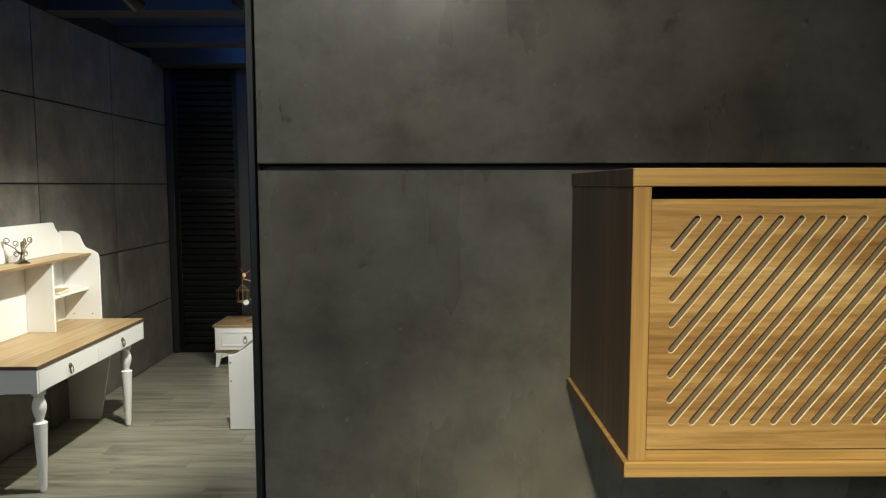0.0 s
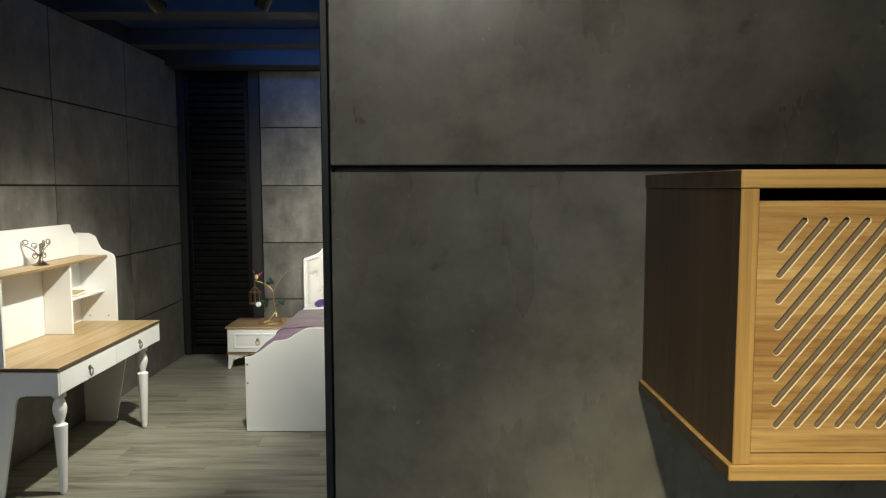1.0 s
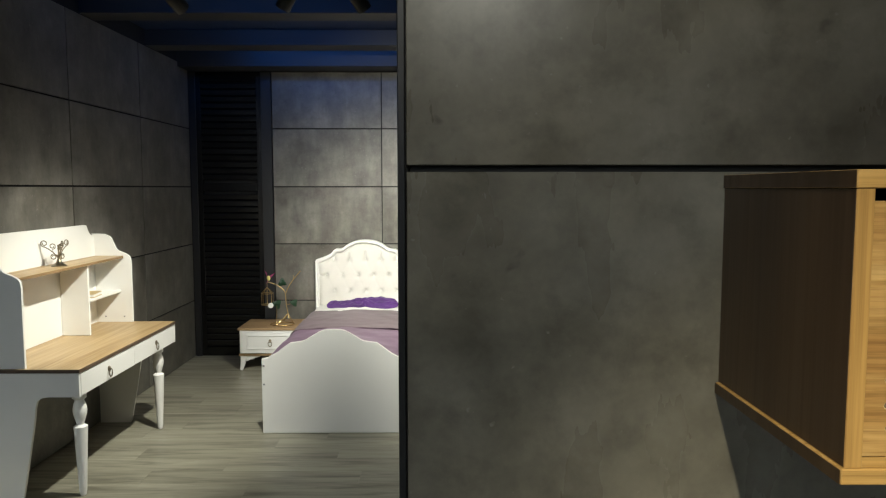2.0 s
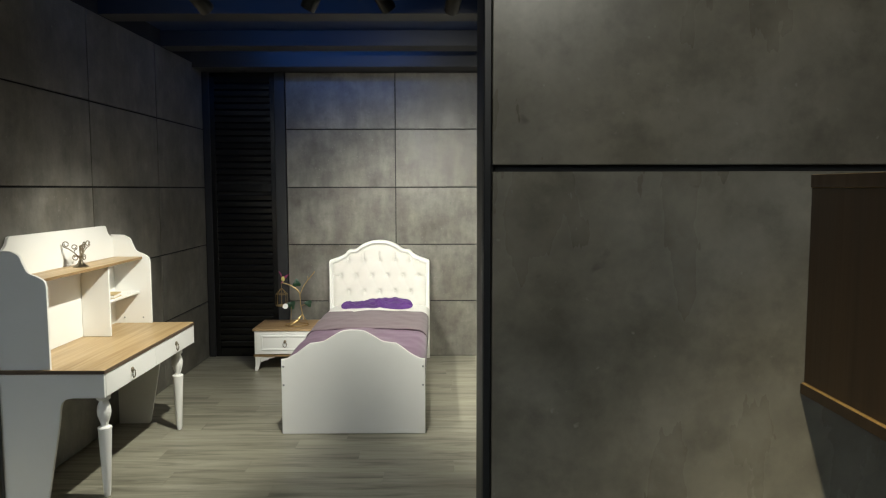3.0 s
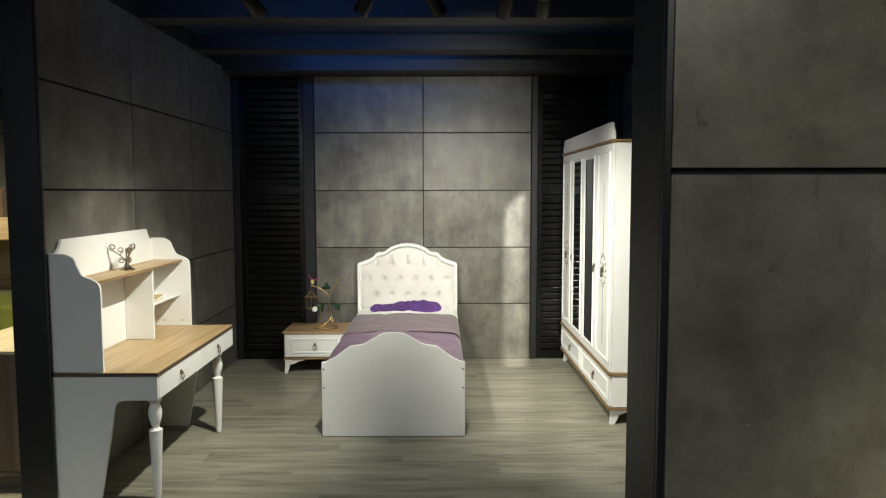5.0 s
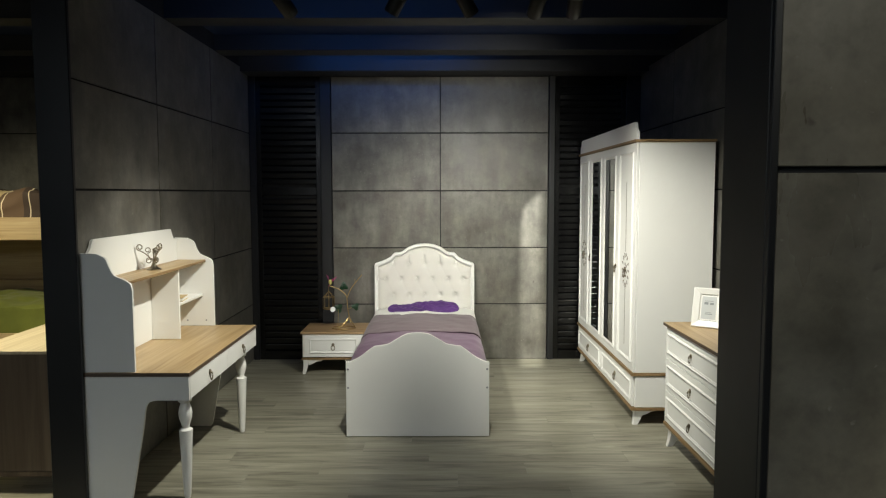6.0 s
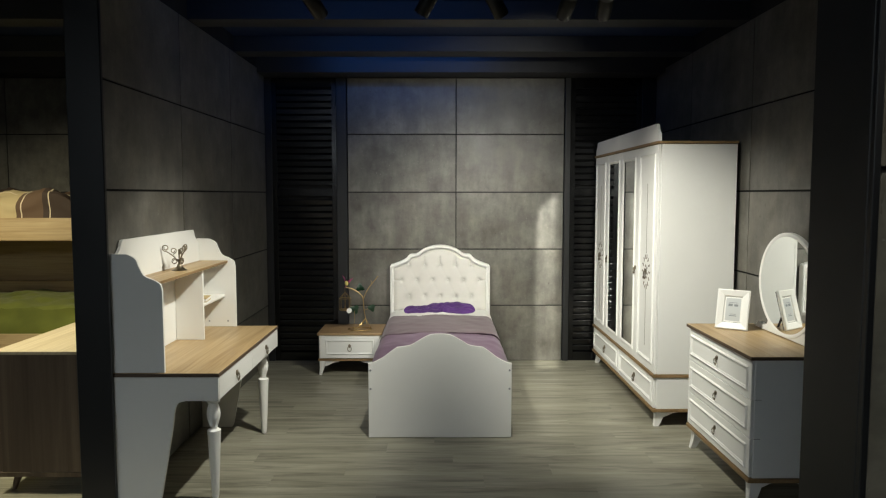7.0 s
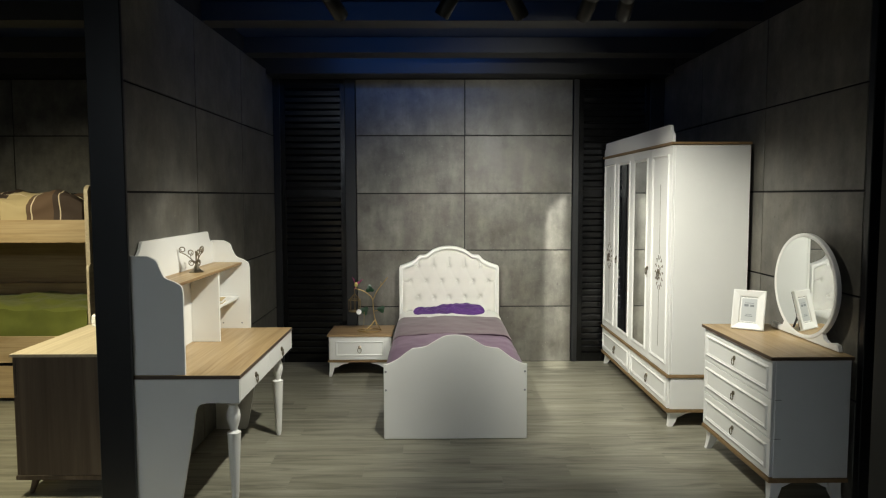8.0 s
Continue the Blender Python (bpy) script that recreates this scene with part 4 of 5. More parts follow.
def candle_holder():
    """A scrolled wrought stand with a bell foot."""
    ob = thing("candle_holder", -2.655, 4.560, 1.2435, "small scrolled pewter candle holder on the hutch shelf", "candle holder")
    part("foot", lathe([(0.046, 0.0), (0.046, 0.004), (0.034, 0.010), (0.018, 0.024), (0.009, 0.045), (0.006, 0.060), (0.010, 0.066), (0.005, 0.074), (0.005, 0.10)], seg=20), PEWTER, ob, smooth=True)

    def scroll(cx, cz, r0, r1, a0, turns, n=26):
        return [(cx + (r0 + (r1 - r0) * k / n) * math.cos(a0 + turns * 2 * math.pi * k / n), (r0 + (r1 - r0) * k / n) * math.sin(a0 + turns * 2 * math.pi * k / n) + cz) for k in range(n + 1)]

    part("stem", lathe([(0.005, 0.098), (0.0065, 0.108), (0.005, 0.118), (0.0075, 0.126), (0.004, 0.134)], seg=12), PEWTER, ob, smooth=True)
    for ang, reach in ((196, 1.0), (75, 0.8), (318, 0.75)):
        m = pose(0, 0, 0, 0, 0, ang)
        arm = spline([(0.004, 0.050), (0.024 * reach, 0.078), (0.052 * reach, 0.104), (0.080 * reach, 0.122)], 7) + scroll(0.080 * reach, 0.142, 0.021, 0.009, -math.pi / 2, 1.35)
        part("scroll", tube([m @ Vector((u, 0, v)) for u, v in arm], 0.0033, 7), PEWTER, ob, smooth=True)
        inner = [(0.030 * reach, 0.084)] + scroll(0.034 * reach, 0.124, 0.019, 0.008, -math.pi / 2, -1.3)
        part("scroll", tube([m @ Vector((u, 0, v)) for u, v in inner], 0.0029, 7), PEWTER, ob, smooth=True)
        low = [(0.004, 0.066)] + scroll(0.028, 0.058, 0.018, 0.008, math.pi / 2, -1.25)
        part("scroll", tube([m @ Vector((u, 0, v)) for u, v in low], 0.0029, 7), PEWTER, ob, smooth=True)


candle_holder()


def book():
    ob = thing("book", -2.655, 4.93, 0.9955, "small tan closed book lying on the hutch shelf", "book", turn=8)
    part("cover", boxed(-0.055, 0.055, -0.08, 0.08, 0.0, 0.004, bevel=0.001), PAGES, ob)
    part("pages", boxed(-0.051, 0.052, -0.077, 0.077, 0.0042, 0.0218, bevel=0.001), SHEET, ob, "cream paper pages")
    part("cover", boxed(-0.055, 0.055, -0.08, 0.08, 0.022, 0.026, bevel=0.001), PAGES, ob)


book()


# ---- wardrobe ----
def wardrobe():
    ob = thing("wardrobe", 0.845, 6.30, 0, "white four-door wardrobe with two mirrors and oak trim", "wardrobe")
    X0, Y0 = -0.845, -6.30
    ya, yb, xf, xb = 5.262 + Y0, 7.345 + Y0, 0.557 + X0, 1.125 + X0
    part("body", boxed(xf + 0.020, xb, ya, yb, 0.395, 2.083, bevel=0.003), WHITE, ob)
    part("drawer_case", boxed(xf + 0.020, xb, ya, yb, 0.135, 0.370, bevel=0.003), WHITE, ob)
    part("top_trim", boxed(xf - 0.014, xb + 0.004, ya - 0.012, yb + 0.01, 2.084, 2.103, bevel=0.002), OAK_EDGE, ob, "oak top strip")
    part("middle_trim", boxed(xf - 0.010, xb + 0.003, ya - 0.008, yb + 0.008, 0.3715, 0.3935, bevel=0.002), OAK_EDGE, ob, "oak strip over the drawers")
    part("base_trim", boxed(xf - 0.008, xb + 0.003, ya - 0.006, yb + 0.006, 0.112, 0.134, bevel=0.002), OAK_EDGE, ob, "oak base strip")
    cr = [(ya + 0.004, 2.104)] + spline([(ya + 0.004, 2.135), (ya + 0.012, 2.160), (ya + 0.030, 2.172), (ya + 0.046, 2.190), (ya + 0.060, 2.222), (ya + 0.082, 2.232)], 5)
    cr += spline([(yb - 0.082, 2.232), (yb - 0.060, 2.222), (yb - 0.046, 2.190), (yb - 0.030, 2.172), (yb - 0.012, 2.160), (yb - 0.004, 2.135)], 5) + [(yb - 0.004, 2.104)]
    part("crest", prism(cr, "x", xf, xf + 0.020), WHITE, ob, "scrolled white crest board")
    step = (yb - ya) / 4
    for k in range(4):
        a, b = ya + step * k + 0.002, ya + step * (k + 1) - 0.002
        mid = (a + b) / 2
        z0, z1 = 0.397, 2.081
        d = framed_front(ob, "door", xf, a, b, z0, z1, 0.062)
        if k in (1, 2):
            part("mirror", boxed(xf - 0.004, xf - 0.0005, a + 0.088, b - 0.088, z0 + 0.088, z1 - 0.088), MIRROR, d, "narrow door mirror")
            ring_pull(d, xf - 0.001, (a + 0.034) if k == 1 else (b - 0.034), 1.125, "-x", 1.5)
        else:
            for lo, hi in ((0.56, 1.00), (1.27, 1.80)):
                part("inlay_line", boxed(xf - 0.0018, xf - 0.0002, mid - 0.0025, mid + 0.0025, lo, hi), CARVE, d)
            orn = bmesh.new()
            for i in range(14):
                an = 2 * math.pi * i / 14
                cy, cz = mid + 0.080 * math.cos(an), 1.130 + 0.112 * math.sin(an)
                for tw, rr in ((0.5, 0.017), (-0.6, 0.013)):
                    vs = []
                    for j in range(6):
                        bb = 2 * math.pi * j / 6
                        u, v = rr * math.cos(bb), rr * 0.42 * math.sin(bb)
                        r2 = an + tw
                        vs.append((cy + (0.012 if tw < 0 else 0) * math.cos(an) + u * math.cos(r2) - v * math.sin(r2), cz + (0.012 if tw < 0 else 0) * math.sin(an) + u * math.sin(r2) + v * math.cos(r2)))
                    prism(vs, "x", xf - 0.0022, xf - 0.0002, bm=orn)
            for i in range(6):
                an = 2 * math.pi * i / 6 + 0.3
                vs = [(mid + 0.033 * math.cos(an) + 0.012 * math.cos(t), 1.130 + 0.045 * math.sin(an) + 0.012 * math.sin(t)) for t in [2 * math.pi * j / 6 for j in range(6)]]
                prism(vs, "x", xf - 0.0022, xf - 0.0002, bm=orn)
            bmesh.ops.recalc_face_normals(orn, faces=orn.faces)
            tagged(part("ornament", orn, CARVE, d, "carved leaf rosette"), kind="stuff")
            ring_pull(d, xf - 0.001, mid, 1.125, "-x", 1.7)
    for k in range(2):
        a, b = ya + 0.003 + k * 2 * step, ya + 2 * step * (k + 1) - 0.003
        d = framed_front(ob, "drawer", xf, a + 0.012, b - 0.012, 0.140, 0.366, 0.038)
        ring_pull(d, xf - 0.001, (a + b) / 2, 0.256, "-x", 1.6)
    for y, sy in ((ya + 0.05, -1), (yb - 0.05, 1)):
        for x, sx in ((xf + 0.06, -1), (xb - 0.05, 1)):
            splay_leg(ob, x, y, 0.111, sx * 0.030, sy * 0.015, 0.07)
        bracket(ob, "y", xf + 0.04, y - sy * 0.02, 0.111, -sy)
        bracket(ob, "x", xf + 0.085, y, 0.111, 1)


wardrobe()


# ---- dresser ----
def dresser():
    ob = thing("dresser", 0.885, 4.38, 0, "white three-drawer dresser with oak top and splayed legs", "dresser")
    X0, Y0 = -0.885, -4.38
    ya, yb, xf, xb = 3.892 + Y0, 4.868 + Y0, 0.672 + X0, 1.105 + X0
    part("body", boxed(xf + 0.019, xb, ya, yb, 0.165, 0.823, bevel=0.003), WHITE, ob)
    top = part("top", boxed(xf - 0.014, xb + 0.006, ya - 0.016, yb + 0.016, 0.825, 0.845, bevel=0.002), OAK, ob, "oak top with dark edge")
    part("edge_band", boxed(xf - 0.014, xb + 0.006, ya - 0.0185, ya - 0.0163, 0.826, 0.844), EDGE, top)
    part("edge_band", boxed(xf - 0.0165, xf - 0.0143, ya - 0.016, yb + 0.016, 0.826, 0.844), EDGE, top)
    part("base_trim", boxed(xf - 0.006, xb + 0.003, ya - 0.006, yb + 0.006, 0.140, 0.163, bevel=0.002), OAK_EDGE, ob, "oak base strip")
    for k in range(3):
        z0 = 0.170 + k * 0.2175
        d = framed_front(ob, "drawer", xf, ya + 0.004, yb - 0.004, z0, z0 + 0.214, 0.038)
        ring_pull(d, xf - 0.001, (ya + yb) / 2, z0 + 0.112, "-x", 1.2)
    for k in (1, 2):
        z = 0.168 + k * 0.2175
        part("seam", boxed(xf + 0.019, xf + 0.055, ya - 0.0012, ya - 0.0001, z - 0.001, z + 0.001), EDGE, ob)
    for y, sy in ((ya + 0.055, -1), (yb - 0.055, 1)):
        for x, sx in ((xf + 0.055, -1), (xb - 0.055, 1)):
            splay_leg(ob, x, y, 0.139, sx * 0.030, sy * 0.020, 0.07)
            bracket(ob, "x", x - sx * 0.02, y, 0.139, -sx)
        bracket(ob, "y", xf + 0.045, y - sy * 0.02, 0.139, -sy)


dresser()


def dresser_mirror():
    """An oval mirror in a white frame that flares into a scrolled foot."""
    ob = thing("dresser_mirror", 1.075, 4.345, 0.846, "oval mirror in a white frame standing on the dresser", "mirror")
    cy, cz, ry, rz = 0.02, 0.325, 0.365, 0.318
    out = []
    a0 = -52
    for k in range(61):
        a = radians(a0 + (180 - 2 * a0) * k / 60)
        out.append((cy + ry * math.cos(a), cz + rz * math.sin(a)))
    right = [(cy + 0.245, 0.045), (cy + 0.285, 0.032), (cy + 0.345, 0.045), (cy + 0.385, 0.040), (cy + 0.400, 0.004)]
    left = [(2 * cy - u, v) for u, v in right]
    outline = out + left + right[::-1]
    bm = prism(outline, "x", -0.004, 0.022, 0.003)
    part("frame", bm, WHITE, ob, "white oval frame with scrolled foot", False)
    n = 64
    bm = bmesh.new()
    rings = []
    for s, up in ((1.0, 0.0), (0.992, 0.003), (0.96, 0.0035), (0.932, 0.002), (0.926, 0.0)):
        rings.append([bm.verts.new((-0.0045 - up, cy + ry * s * math.cos(2 * math.pi * k / n), cz + rz * s * math.sin(2 * math.pi * k / n))) for k in range(n)])
    for r0, r1 in zip(rings, rings[1:]):
        for k in range(n):
            bm.faces.new((r0[k], r0[(k + 1) % n], r1[(k + 1) % n], r1[k]))
    bmesh.ops.recalc_face_normals(bm, faces=bm.faces)
    part("rim", bm, WHITE, ob, smooth=True)
    glass = [(cy + ry * 0.925 * math.cos(2 * math.pi * k / n), cz + rz * 0.925 * math.sin(2 * math.pi * k / n)) for k in range(n)]
    part("mirror_pane", prism(glass, "x", -0.0055, -0.0046), MIRROR, ob, "oval mirror glass")


dresser_mirror()


def photo_frame():
    ob = thing("picture_frame", 0.870, 4.665, 0.846, "white picture frame with grey printed insert", "picture frame", turn=-36)
    # built facing -y, leaning back
    lean = pose(0, 0, 0, -15)
    w, h, b = 0.100, 0.258, 0.047
    bm = bmesh.new()
    rings = []
    for inset, up in ((0.0, 0.0), (0.0, 0.016), (0.006, 0.019), (b - 0.006, 0.010), (b, 0.004), (b, 0.0)):
        rise = inset * 0.95
        rings.append([bm.verts.new((x, -up, z)) for x, z in ((-w + inset, rise), (w - inset, rise), (w - inset, h - rise), (-w + inset, h - rise))])
    for r0, r1 in zip(rings, rings[1:]):
        for i in range(4):
            bm.faces.new((r0[i], r0[(i + 1) % 4], r1[(i + 1) % 4], r1[i]))
    bmesh.ops.recalc_face_normals(bm, faces=bm.faces)
    pieces = [("frame", bm, WHITE, "")]
    pieces.append(("back_board", boxed(-w + 0.004, w - 0.004, 0.0005, 0.006, 0.004, h - 0.004), BLACK, "dark back board"))
    pieces.append(("mount", boxed(-w + b - 0.002, w - b + 0.002, -0.0030, 0.0, 0.047, h - 0.047), WHITE, ""))
    pieces.append(("insert", boxed(-w + b + 0.007, w - b - 0.007, -0.0042, -0.0032, 0.055, h - 0.055), PAPER, "grey printed insert"))
    bars = bmesh.new()
    for x0, x1, z0, z1 in ((-0.030, -0.004, 0.150, 0.166), (0.006, 0.030, 0.150, 0.164), (-0.022, 0.024, 0.086, 0.091), (-0.018, 0.020, 0.097, 0.100), (-0.026, 0.028, 0.172, 0.175)):
        box(bars, x0, x1, -0.0052, -0.0044, z0, z1)
    pieces.append(("print", bars, INK, "unreadable grey print bars"))
    pieces.append(("stand", prism([(-0.012, 0.0), (0.012, 0.0), (0.018, 0.17), (-0.018, 0.17)], "y", 0.0065, 0.0095), BLACK, "black prop at the back"))
    for name, bm, material, label in pieces:
        m = lean
        if name == "stand":
            m = pose(0, 0.088, 0.0, 18)
        bmesh.ops.transform(bm, matrix=m, verts=bm.verts)
        o = part(name, bm, material, ob, label)
        if name == "print":
            tagged(o, kind="stuff")


photo_frame()


# ---- wall cabinet on the display wall ----
def slotted_door(parent, a, b, y, z0, z1, first, slots):
    """A door with diagonal slots routed into its face: flat front, pale chamfers, grooves coloured dark for shade."""
    bm = bmesh.new()
    rect = [bm.verts.new((u, y, v)) for u, v in ((a, z0), (b, z0), (b, z1), (a, z1))]
    edges = [bm.edges.new((rect[i], rect[(i + 1) % 4])) for i in range(4)]
    l, r, lo, hi, slope, step = slots
    loops = []
    c = first
    while c > lo - slope * (r - l):
        xs, xe = max(l, l + (lo - c) / slope), min(r, l + (hi - c) / slope)
        if xe - xs > 0.006:
            p, q = (xs, c + slope * (xs - l)), (xe, c + slope * (xe - l))
            ang = math.degrees(math.atan(slope))
            loops.append([arc(*p, rad, ang + 90, ang + 270, 4) + arc(*q, rad, ang - 90, ang + 90, 4) for rad in (0.0041, 0.0030)])
        c -= step
    for outer, _ in loops:
        ring = [bm.verts.new((u, y, v)) for u, v in outer]
        edges += [bm.edges.new((ring[i], ring[(i + 1) % len(ring)])) for i in range(len(ring))]
    bmesh.ops.triangle_fill(bm, use_beauty=True, use_dissolve=False, edges=edges, normal=(0, -1, 0))
    back = [bm.verts.new((u, y + 0.018, v)) for u, v in ((a, z0), (b, z0), (b, z1), (a, z1))]
    bm.faces.new(back)
    for i in range(4):
        bm.faces.new((rect[i], rect[(i + 1) % 4], back[(i + 1) % 4], back[i]))
    bmesh.ops.recalc_face_normals(bm, faces=bm.faces)
    door = part("door", bm, HONEY_DOOR, parent, "slotted honey oak door")
    for outer, inner in loops:
        cut = bmesh.new()
        r0 = [cut.verts.new((u, y, v)) for u, v in outer]
        r1 = [cut.verts.new((u, y + 0.0009, v)) for u, v in inner]
        for i in range(len(r0)):
            cut.faces.new((r0[i], r0[(i + 1) % len(r0)], r1[(i + 1) % len(r0)], r1[i]))
        cut.normal_update()
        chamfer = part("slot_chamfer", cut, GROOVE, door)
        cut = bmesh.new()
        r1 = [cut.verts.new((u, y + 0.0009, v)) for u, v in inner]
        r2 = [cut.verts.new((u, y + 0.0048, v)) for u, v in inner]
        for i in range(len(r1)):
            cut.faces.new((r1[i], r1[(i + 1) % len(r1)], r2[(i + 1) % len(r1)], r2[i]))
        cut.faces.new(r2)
        part("slot", cut, SLOT_SHADE, chamfer)
    return door


def wall_cabinet():
    ob = thing("wall_cabinet", 0.51, 1.203, 1.405, "honey oak wall cabinet with diagonally slotted door", "cabinet")
    X0, Y0, Z0 = -0.51, -1.203, -1.405
    x0, x1, yf, yb = 0.157 + X0, 0.865 + X0, 0.853 + Y0, 1.2025 + Y0
    part("top_board", boxed(x0 - 0.001, x1 + 0.001, yf - 0.0015, yb, 1.7268 + Z0, 1.7465 + Z0, bevel=0.001), HONEY, ob, "honey oak top board")
    # thin caps paint the unlit ends of the boards dark
    part("end_cap", boxed(x0 - 0.0018, x0 - 0.0011, yf, yb, 1.7275 + Z0, 1.746 + Z0), HONEY_SHADED, ob, "top board end coloured as unlit")
    part("bottom_board", boxed(x0 - 0.0045, x1 + 0.0045, yf - 0.0035, yb, 1.405 + Z0, 1.4228 + Z0, bevel=0.0012), HONEY, ob, "honey oak bottom board")
    part("end_cap", boxed(x0 - 0.0053, x0 - 0.0046, yf - 0.001, yb, 1.4055 + Z0, 1.4212 + Z0), HONEY_SHADED, ob, "bottom board end coloured as unlit")
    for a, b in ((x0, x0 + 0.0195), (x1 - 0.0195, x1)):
        sd = part("side", boxed(a, b, yf + 0.002, yb, 1.4232 + Z0, 1.7262 + Z0, bevel=0.0006), HONEY_SHADED, ob, "wood-grain side coloured dark for shade")
        part("edge_band", boxed(a, b, yf, yf + 0.0018, 1.4232 + Z0, 1.7262 + Z0, bevel=0.0004), HONEY_STILE, sd)
    part("back", boxed(x0 + 0.020, x1 - 0.020, yb - 0.006, yb, 1.4232 + Z0, 1.7262 + Z0), JOINT, ob)
    part("lower_rail", boxed(x0 + 0.0200, x1 - 0.0200, yf + 0.002, yf + 0.018, 1.4232 + Z0, 1.4345 + Z0), HONEY, ob)
    mid = (x0 + x1) / 2
    part("middle_side", boxed(mid - 0.009, mid + 0.009, yf + 0.025, yb - 0.007, 1.4232 + Z0, 1.7262 + Z0), HONEY_SHADED, ob)
    z0, z1 = 1.4360 + Z0, 1.7130 + Z0
    for k, (a, b) in enumerate(((x0 + 0.0205, mid - 0.001), (mid + 0.001, x1 - 0.0205))):
        first = 1.661 + Z0
        l, r = a + 0.0245, b - 0.030
        d = slotted_door(ob, a, b, yf + 0.002, z0, z1, first, (l, r, 1.4665 + Z0, 1.6925 + Z0, 1.245, 0.02825))
        kb = lathe([(0.006, 0.0), (0.006, 0.010), (0.011, 0.014), (0.0125, 0.022), (0.009, 0.027)], seg=20)
        bmesh.ops.transform(kb, matrix=pose((b - 0.060) if k == 0 else (a + 0.060), yf + 0.0018, z0 + 0.016, 90), verts=kb.verts)
        part("knob", kb, KNOB, d, "black round knob", True)


wall_cabinet()


# ---- neighbouring display: sideboard and bunk bed ----
def sideboard():
    ob = thing("sideboard", -3.27, 4.56, 0, "rustic oak sideboard on slanted wooden legs", "sideboard")
    X0, Y0 = 3.27, -4.56
    x0, x1, ya, yb = -3.555 + X0, -2.990 + X0, 4.10 + Y0, 5.02 + Y0
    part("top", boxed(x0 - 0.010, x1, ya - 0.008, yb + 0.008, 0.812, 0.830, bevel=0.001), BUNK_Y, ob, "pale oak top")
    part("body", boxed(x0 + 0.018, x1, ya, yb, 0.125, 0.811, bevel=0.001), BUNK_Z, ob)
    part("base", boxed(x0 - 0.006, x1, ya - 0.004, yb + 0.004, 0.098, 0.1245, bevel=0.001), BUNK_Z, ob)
    for k in range(3):
        z0 = 0.128 + k * 0.228
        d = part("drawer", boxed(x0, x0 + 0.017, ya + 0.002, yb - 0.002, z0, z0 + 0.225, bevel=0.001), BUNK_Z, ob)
        part("grip", boxed(x0 - 0.001, x0 - 0.0001, ya + 0.05, yb - 0.05, z0 + 0.2, z0 + 0.224), JOINT, d)
    part("front_seam", boxed(x0 + 0.0165, x0 + 0.0185, ya - 0.001, ya - 0.0001, 0.60, 0.80), JOINT, ob)
    for y, sy in ((ya + 0.07, -1), (yb - 0.07, 1)):
        for x, sx in ((x0 + 0.075, -1), (x1 - 0.075, 1)):
            bm = lathe([(0.013, 0.0), (0.026, 0.098)], seg=16)
            for v in bm.verts:
                v.co.x += x + sx * 0.03 * (1 - v.co.z / 0.098)
                v.co.y += y + sy * 0.01 * (1 - v.co.z / 0.098)
            part("leg", bm, EDGE, ob, "dark tapered leg", True)


sideboard()


def ribbed_jar():
    ob = thing("jar", -3.482, 4.965, 0.8305, "small white ribbed ceramic jar on the sideboard", "jar")
    prof = [(0.020, 0.0)]
    for k in range(6):
        prof += [(0.036 - 0.0015 * abs(k - 2), 0.004 + k * 0.013), (0.031 - 0.0015 * abs(k - 2), 0.012 + k * 0.013)]
    prof += [(0.018, 0.084), (0.016, 0.084)]
    part("body", lathe(prof, seg=22), WHITE, ob, smooth=True)


ribbed_jar()


def soft_slab(name, x0, x1, y0, y1, z0, z1, material, rough_amp, seed, droop=0.0):
    """A rumpled blanket or mattress."""
    bm = boxed(x0, x1, y0, y1, z0, z1)
    bmesh.ops.subdivide_edges(bm, edges=bm.edges[:], cuts=44, use_grid_fill=True)
    for v in bm.verts:
        p = v.co.copy()
        k = (p.z - z0) / (z1 - z0)
        ex = min(p.x - x0, x1 - p.x, p.y - y0, y1 - p.y)
        v.co.z -= k * 0.05 * math.exp(-ex / 0.06)
        v.co.z += k * (noise.fractal(Vector((p.x * 3.2, p.y * 3.0, seed)), 1.0, 2.0, 4) * rough_amp - rough_amp * 0.3)
        v.co.y += noise.noise(Vector((p.x * 4, p.z * 6, seed + 3))) * rough_amp * 0.5 * k
    return bm


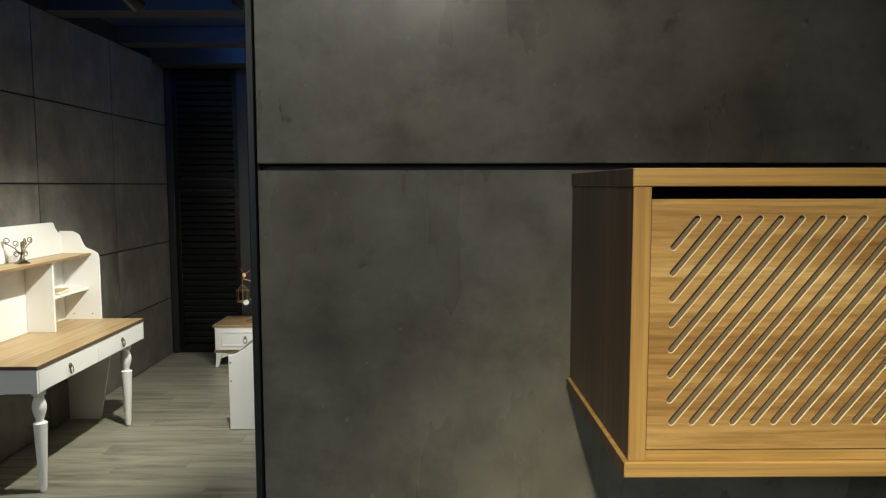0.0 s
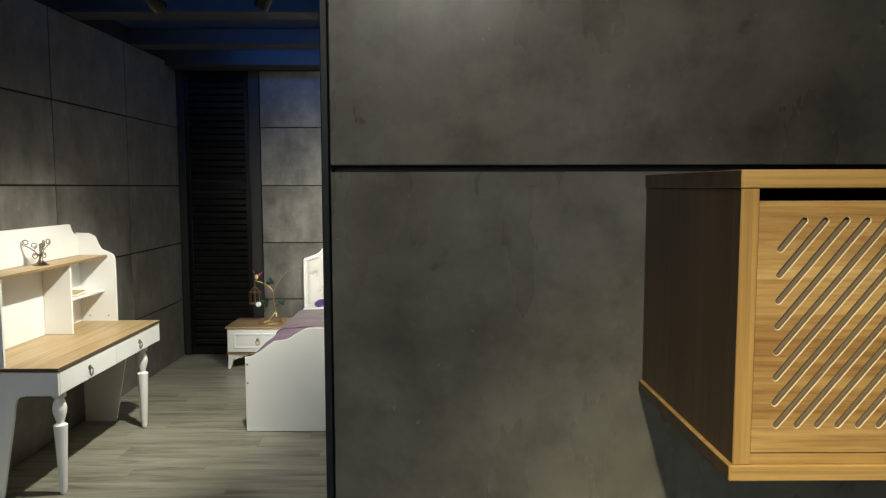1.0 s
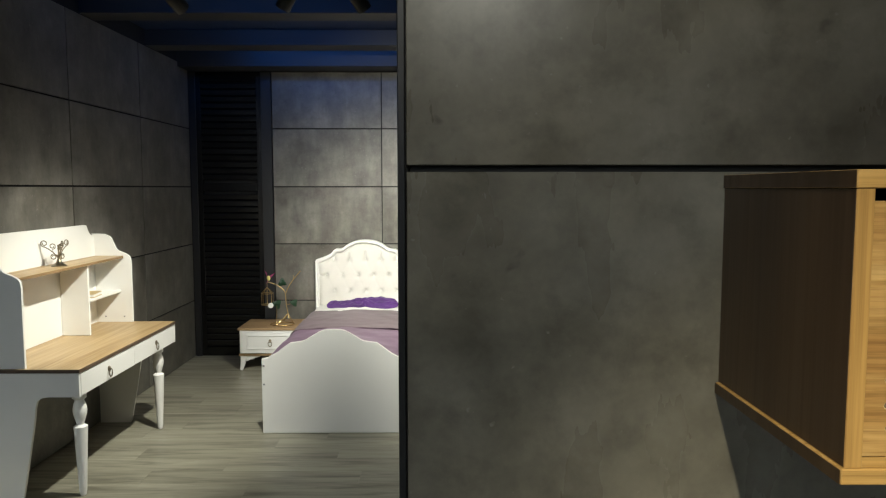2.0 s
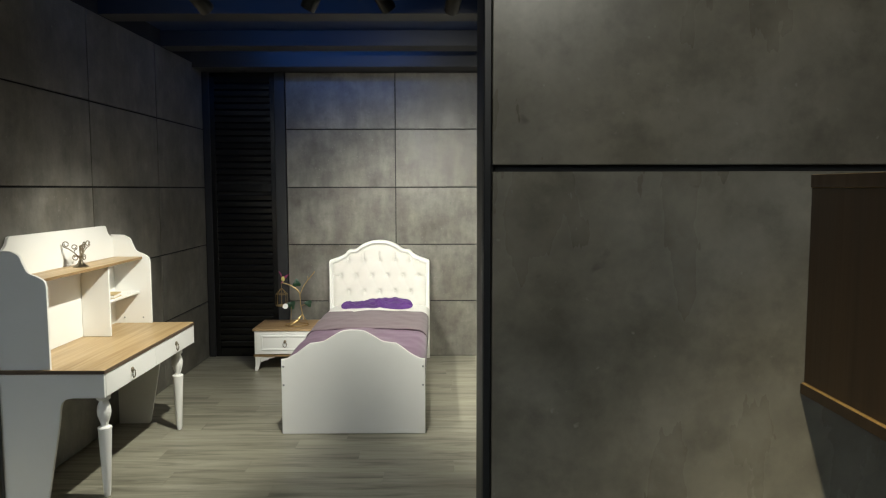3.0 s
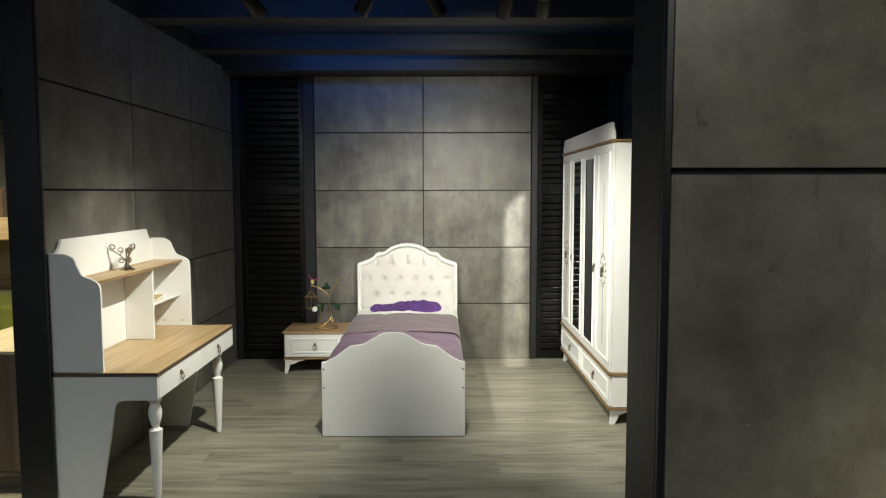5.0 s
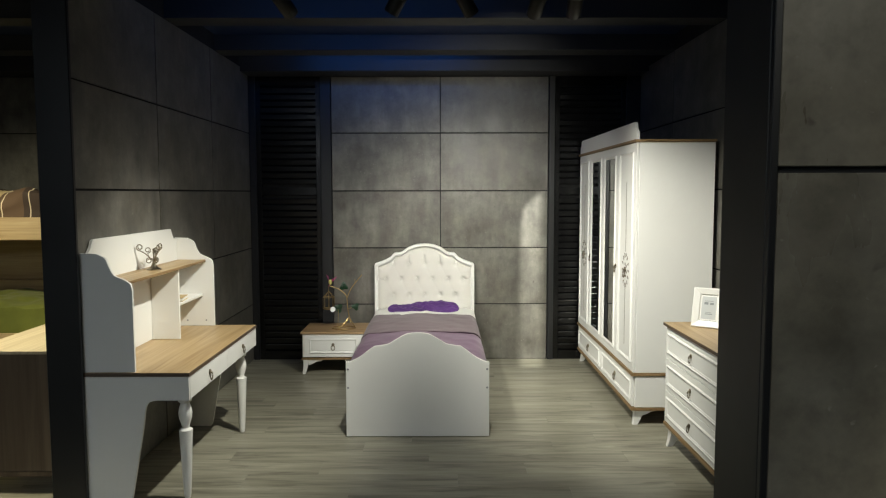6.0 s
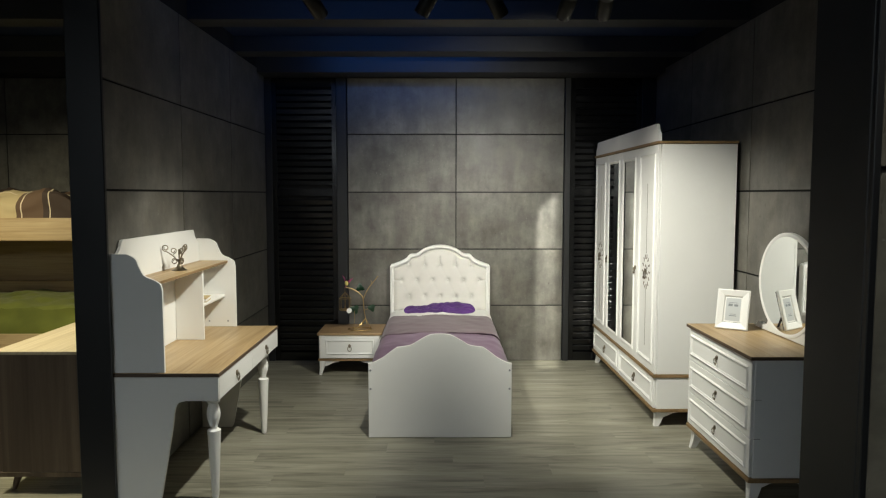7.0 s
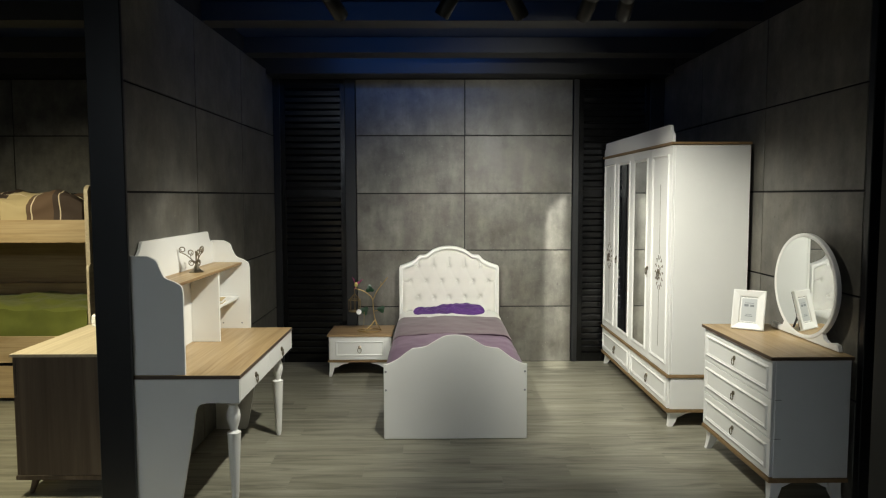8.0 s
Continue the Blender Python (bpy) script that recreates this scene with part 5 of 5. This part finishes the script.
def bunk_bed():
    ob = thing("bunk_bed", -5.055, 6.5, 0, "rustic oak bunk bed with rounded end boards and drawer", "bunk bed")
    X0, Y0 = 5.0, -6.5
    x0, x1, ya, yb = -6.10 + X0, -3.985 + X0, 6.00 + Y0, 6.96 + Y0
    for a, b in ((x0 - 0.036, x0), (x1, x1 + 0.036)):
        out = [(ya - 0.01, 0.0), (yb, 0.0)] + arc(yb - 0.05, 1.75, 0.05, 0, 90, 5) + arc(ya + 0.05, 1.75, 0.06, 90, 180, 5)
        part("end_board", prism(out, "x", a, b, 0.004), BUNK_Y, ob, "tall rounded end board")
    out = [(5.88 + Y0, 0.0), (6.0 + Y0 - 0.012, 0.0)] + arc(5.95 + Y0, 1.12, 0.038, 0, 90, 5) + arc(5.93 + Y0, 1.12, 0.05, 90, 180, 5)
    part("ladder_board", prism(out, "x", x1 + 0.052, x1 + 0.074, 0.004), BUNK_Y, ob, "short rounded board")
    part("upper_rail", boxed(x0, x1, ya, ya + 0.024, 1.337, 1.525, bevel=0.002), BUNK, ob)
    part("upper_base", boxed(x0, x1, ya + 0.025, yb, 1.36, 1.385), BUNK, ob)
    part("back_board", boxed(x0, x1, yb - 0.022, yb, 0.40, 1.55, bevel=0.002), BUNK, ob)
    part("lower_rail", boxed(x0, x1, ya, ya + 0.024, 0.335, 0.555, bevel=0.002), BUNK, ob)
    part("lower_base", boxed(x0, x1, ya + 0.025, yb - 0.023, 0.42, 0.445), BUNK, ob)
    part("lower_back_ledge", boxed(x0, x1, yb - 0.12, yb - 0.024, 0.80, 0.90, bevel=0.002), BUNK, ob)
    part("drawer", boxed(x0 + 0.01, x1 - 0.01, ya, ya + 0.022, 0.035, 0.305, bevel=0.002), BUNK, ob)
    part("drawer_box", boxed(x0 + 0.02, x1 - 0.02, ya + 0.023, yb - 0.03, 0.04, 0.29), JOINT, ob)


bunk_bed()
g = part("green_blanket", soft_slab("green_blanket", -6.115, -4.078, 6.04, 6.84, 0.447, 0.83, GREEN, 0.05, 4.0), GREEN, None, smooth=True)
tagged(g, "rumpled olive green blanket on the lower bunk", "blanket")
p = part("plaid_blanket", soft_slab("plaid_blanket", -6.115, -4.078, 6.04, 6.90, 1.387, 1.76, PLAID, 0.085, 11.0), PLAID, None, smooth=True)
tagged(p, "brown and beige plaid bedding on the upper bunk", "blanket")


# ---- panels and planks, piece by piece ----
def panels(parent, axis, at, spans, rows, gap_u, gap_v, thick=0.012, face=-1, material=None):
    """Boards on a wall: axis x or y is the wall's normal, at its face; spans run along the wall, rows upward."""
    cache = {}
    for a, b in zip(spans, spans[1:]):
        for z0, z1 in zip(rows, rows[1:]):
            w, h = b - a - gap_u, z1 - z0 - gap_v
            key = (round(w, 4), round(h, 4))
            if key not in cache:
                if axis == "x":
                    bm = boxed(-thick / 2, thick / 2, -w / 2, w / 2, -h / 2, h / 2, bevel=0.0012)
                else:
                    bm = boxed(-w / 2, w / 2, -thick / 2, thick / 2, -h / 2, h / 2, bevel=0.0012)
                cache[key] = mesh_of("panel", bm, material or PANEL)
            ob = new("panel", cache[key])
            ob.parent = parent
            off = at - face * thick / 2 - face * 0.0
            if axis == "x":
                ob.matrix_basis = pose(off, (a + b) / 2, (z0 + z1) / 2)
            else:
                ob.matrix_basis = pose((a + b) / 2, off, (z0 + z1) / 2)


panels(wall_left, "x", XL, [3.872, 5.030, 6.195, YB - 0.013], ROWS_Z[:-1] + [2.945], 0.013, 0.0125, face=1)
panels(wall_right, "x", XR, [3.935, 5.130, 6.350, YB - 0.013], ROWS_Z[:-1] + [2.945], 0.013, 0.0125, face=-1)
panels(wall_panels, "y", YB, [-1.960, -0.857, 0.240], ROWS_Z, 0.010, 0.011)
panels(wall_left_bay, "y", YB, [-6.99, -6.51, -5.40, -4.29, -3.18, -2.98], ROWS_Z, 0.010, 0.011)
panels(wall_near, "y", 1.204, [-0.335, 2.10, 3.20], [0.0, 0.60, 1.757, 2.93, 3.08], 0.004, 0.0105, material=BOARD)


def planks():
    """Grey laminate boards that run along x, with staggered ends."""
    rng = random.Random(5)
    w, length = 0.192, 1.285
    me = mesh_of("plank", boxed(-length / 2 + 0.0003, length / 2 - 0.0003, -w / 2 + 0.0003, w / 2 - 0.0003, -0.010, 0.0, bevel=0.0005), FLOOR)
    rest = bmesh.new()

    def joined(x, y):
        a, b = max(x - length / 2, -6.995) + 0.0006, min(x + length / 2, 4.195) - 0.0006
        if b - a > 0.01:
            box(rest, a, b, y - w / 2 + 0.0006, y + w / 2 - 0.0006, -0.010, 0.0)

    y = YB - 0.06
    while y > -4.1:
        x = -7.6 + rng.uniform(0.0, length)
        while x < 4.8:
            if y > 3.35 and -5.6 < x < 1.9:
                ob = new("plank", me)
                ob.parent = floor
                ob.matrix_basis = pose(x, y, 0.0, 0, 0, 180 * rng.randint(0, 1))
            else:
                joined(x, y)
            x += length
        y -= w
    bm = rest
    tagged(part("aisle_planks", bm, FLOOR, floor), kind="stuff")


planks()
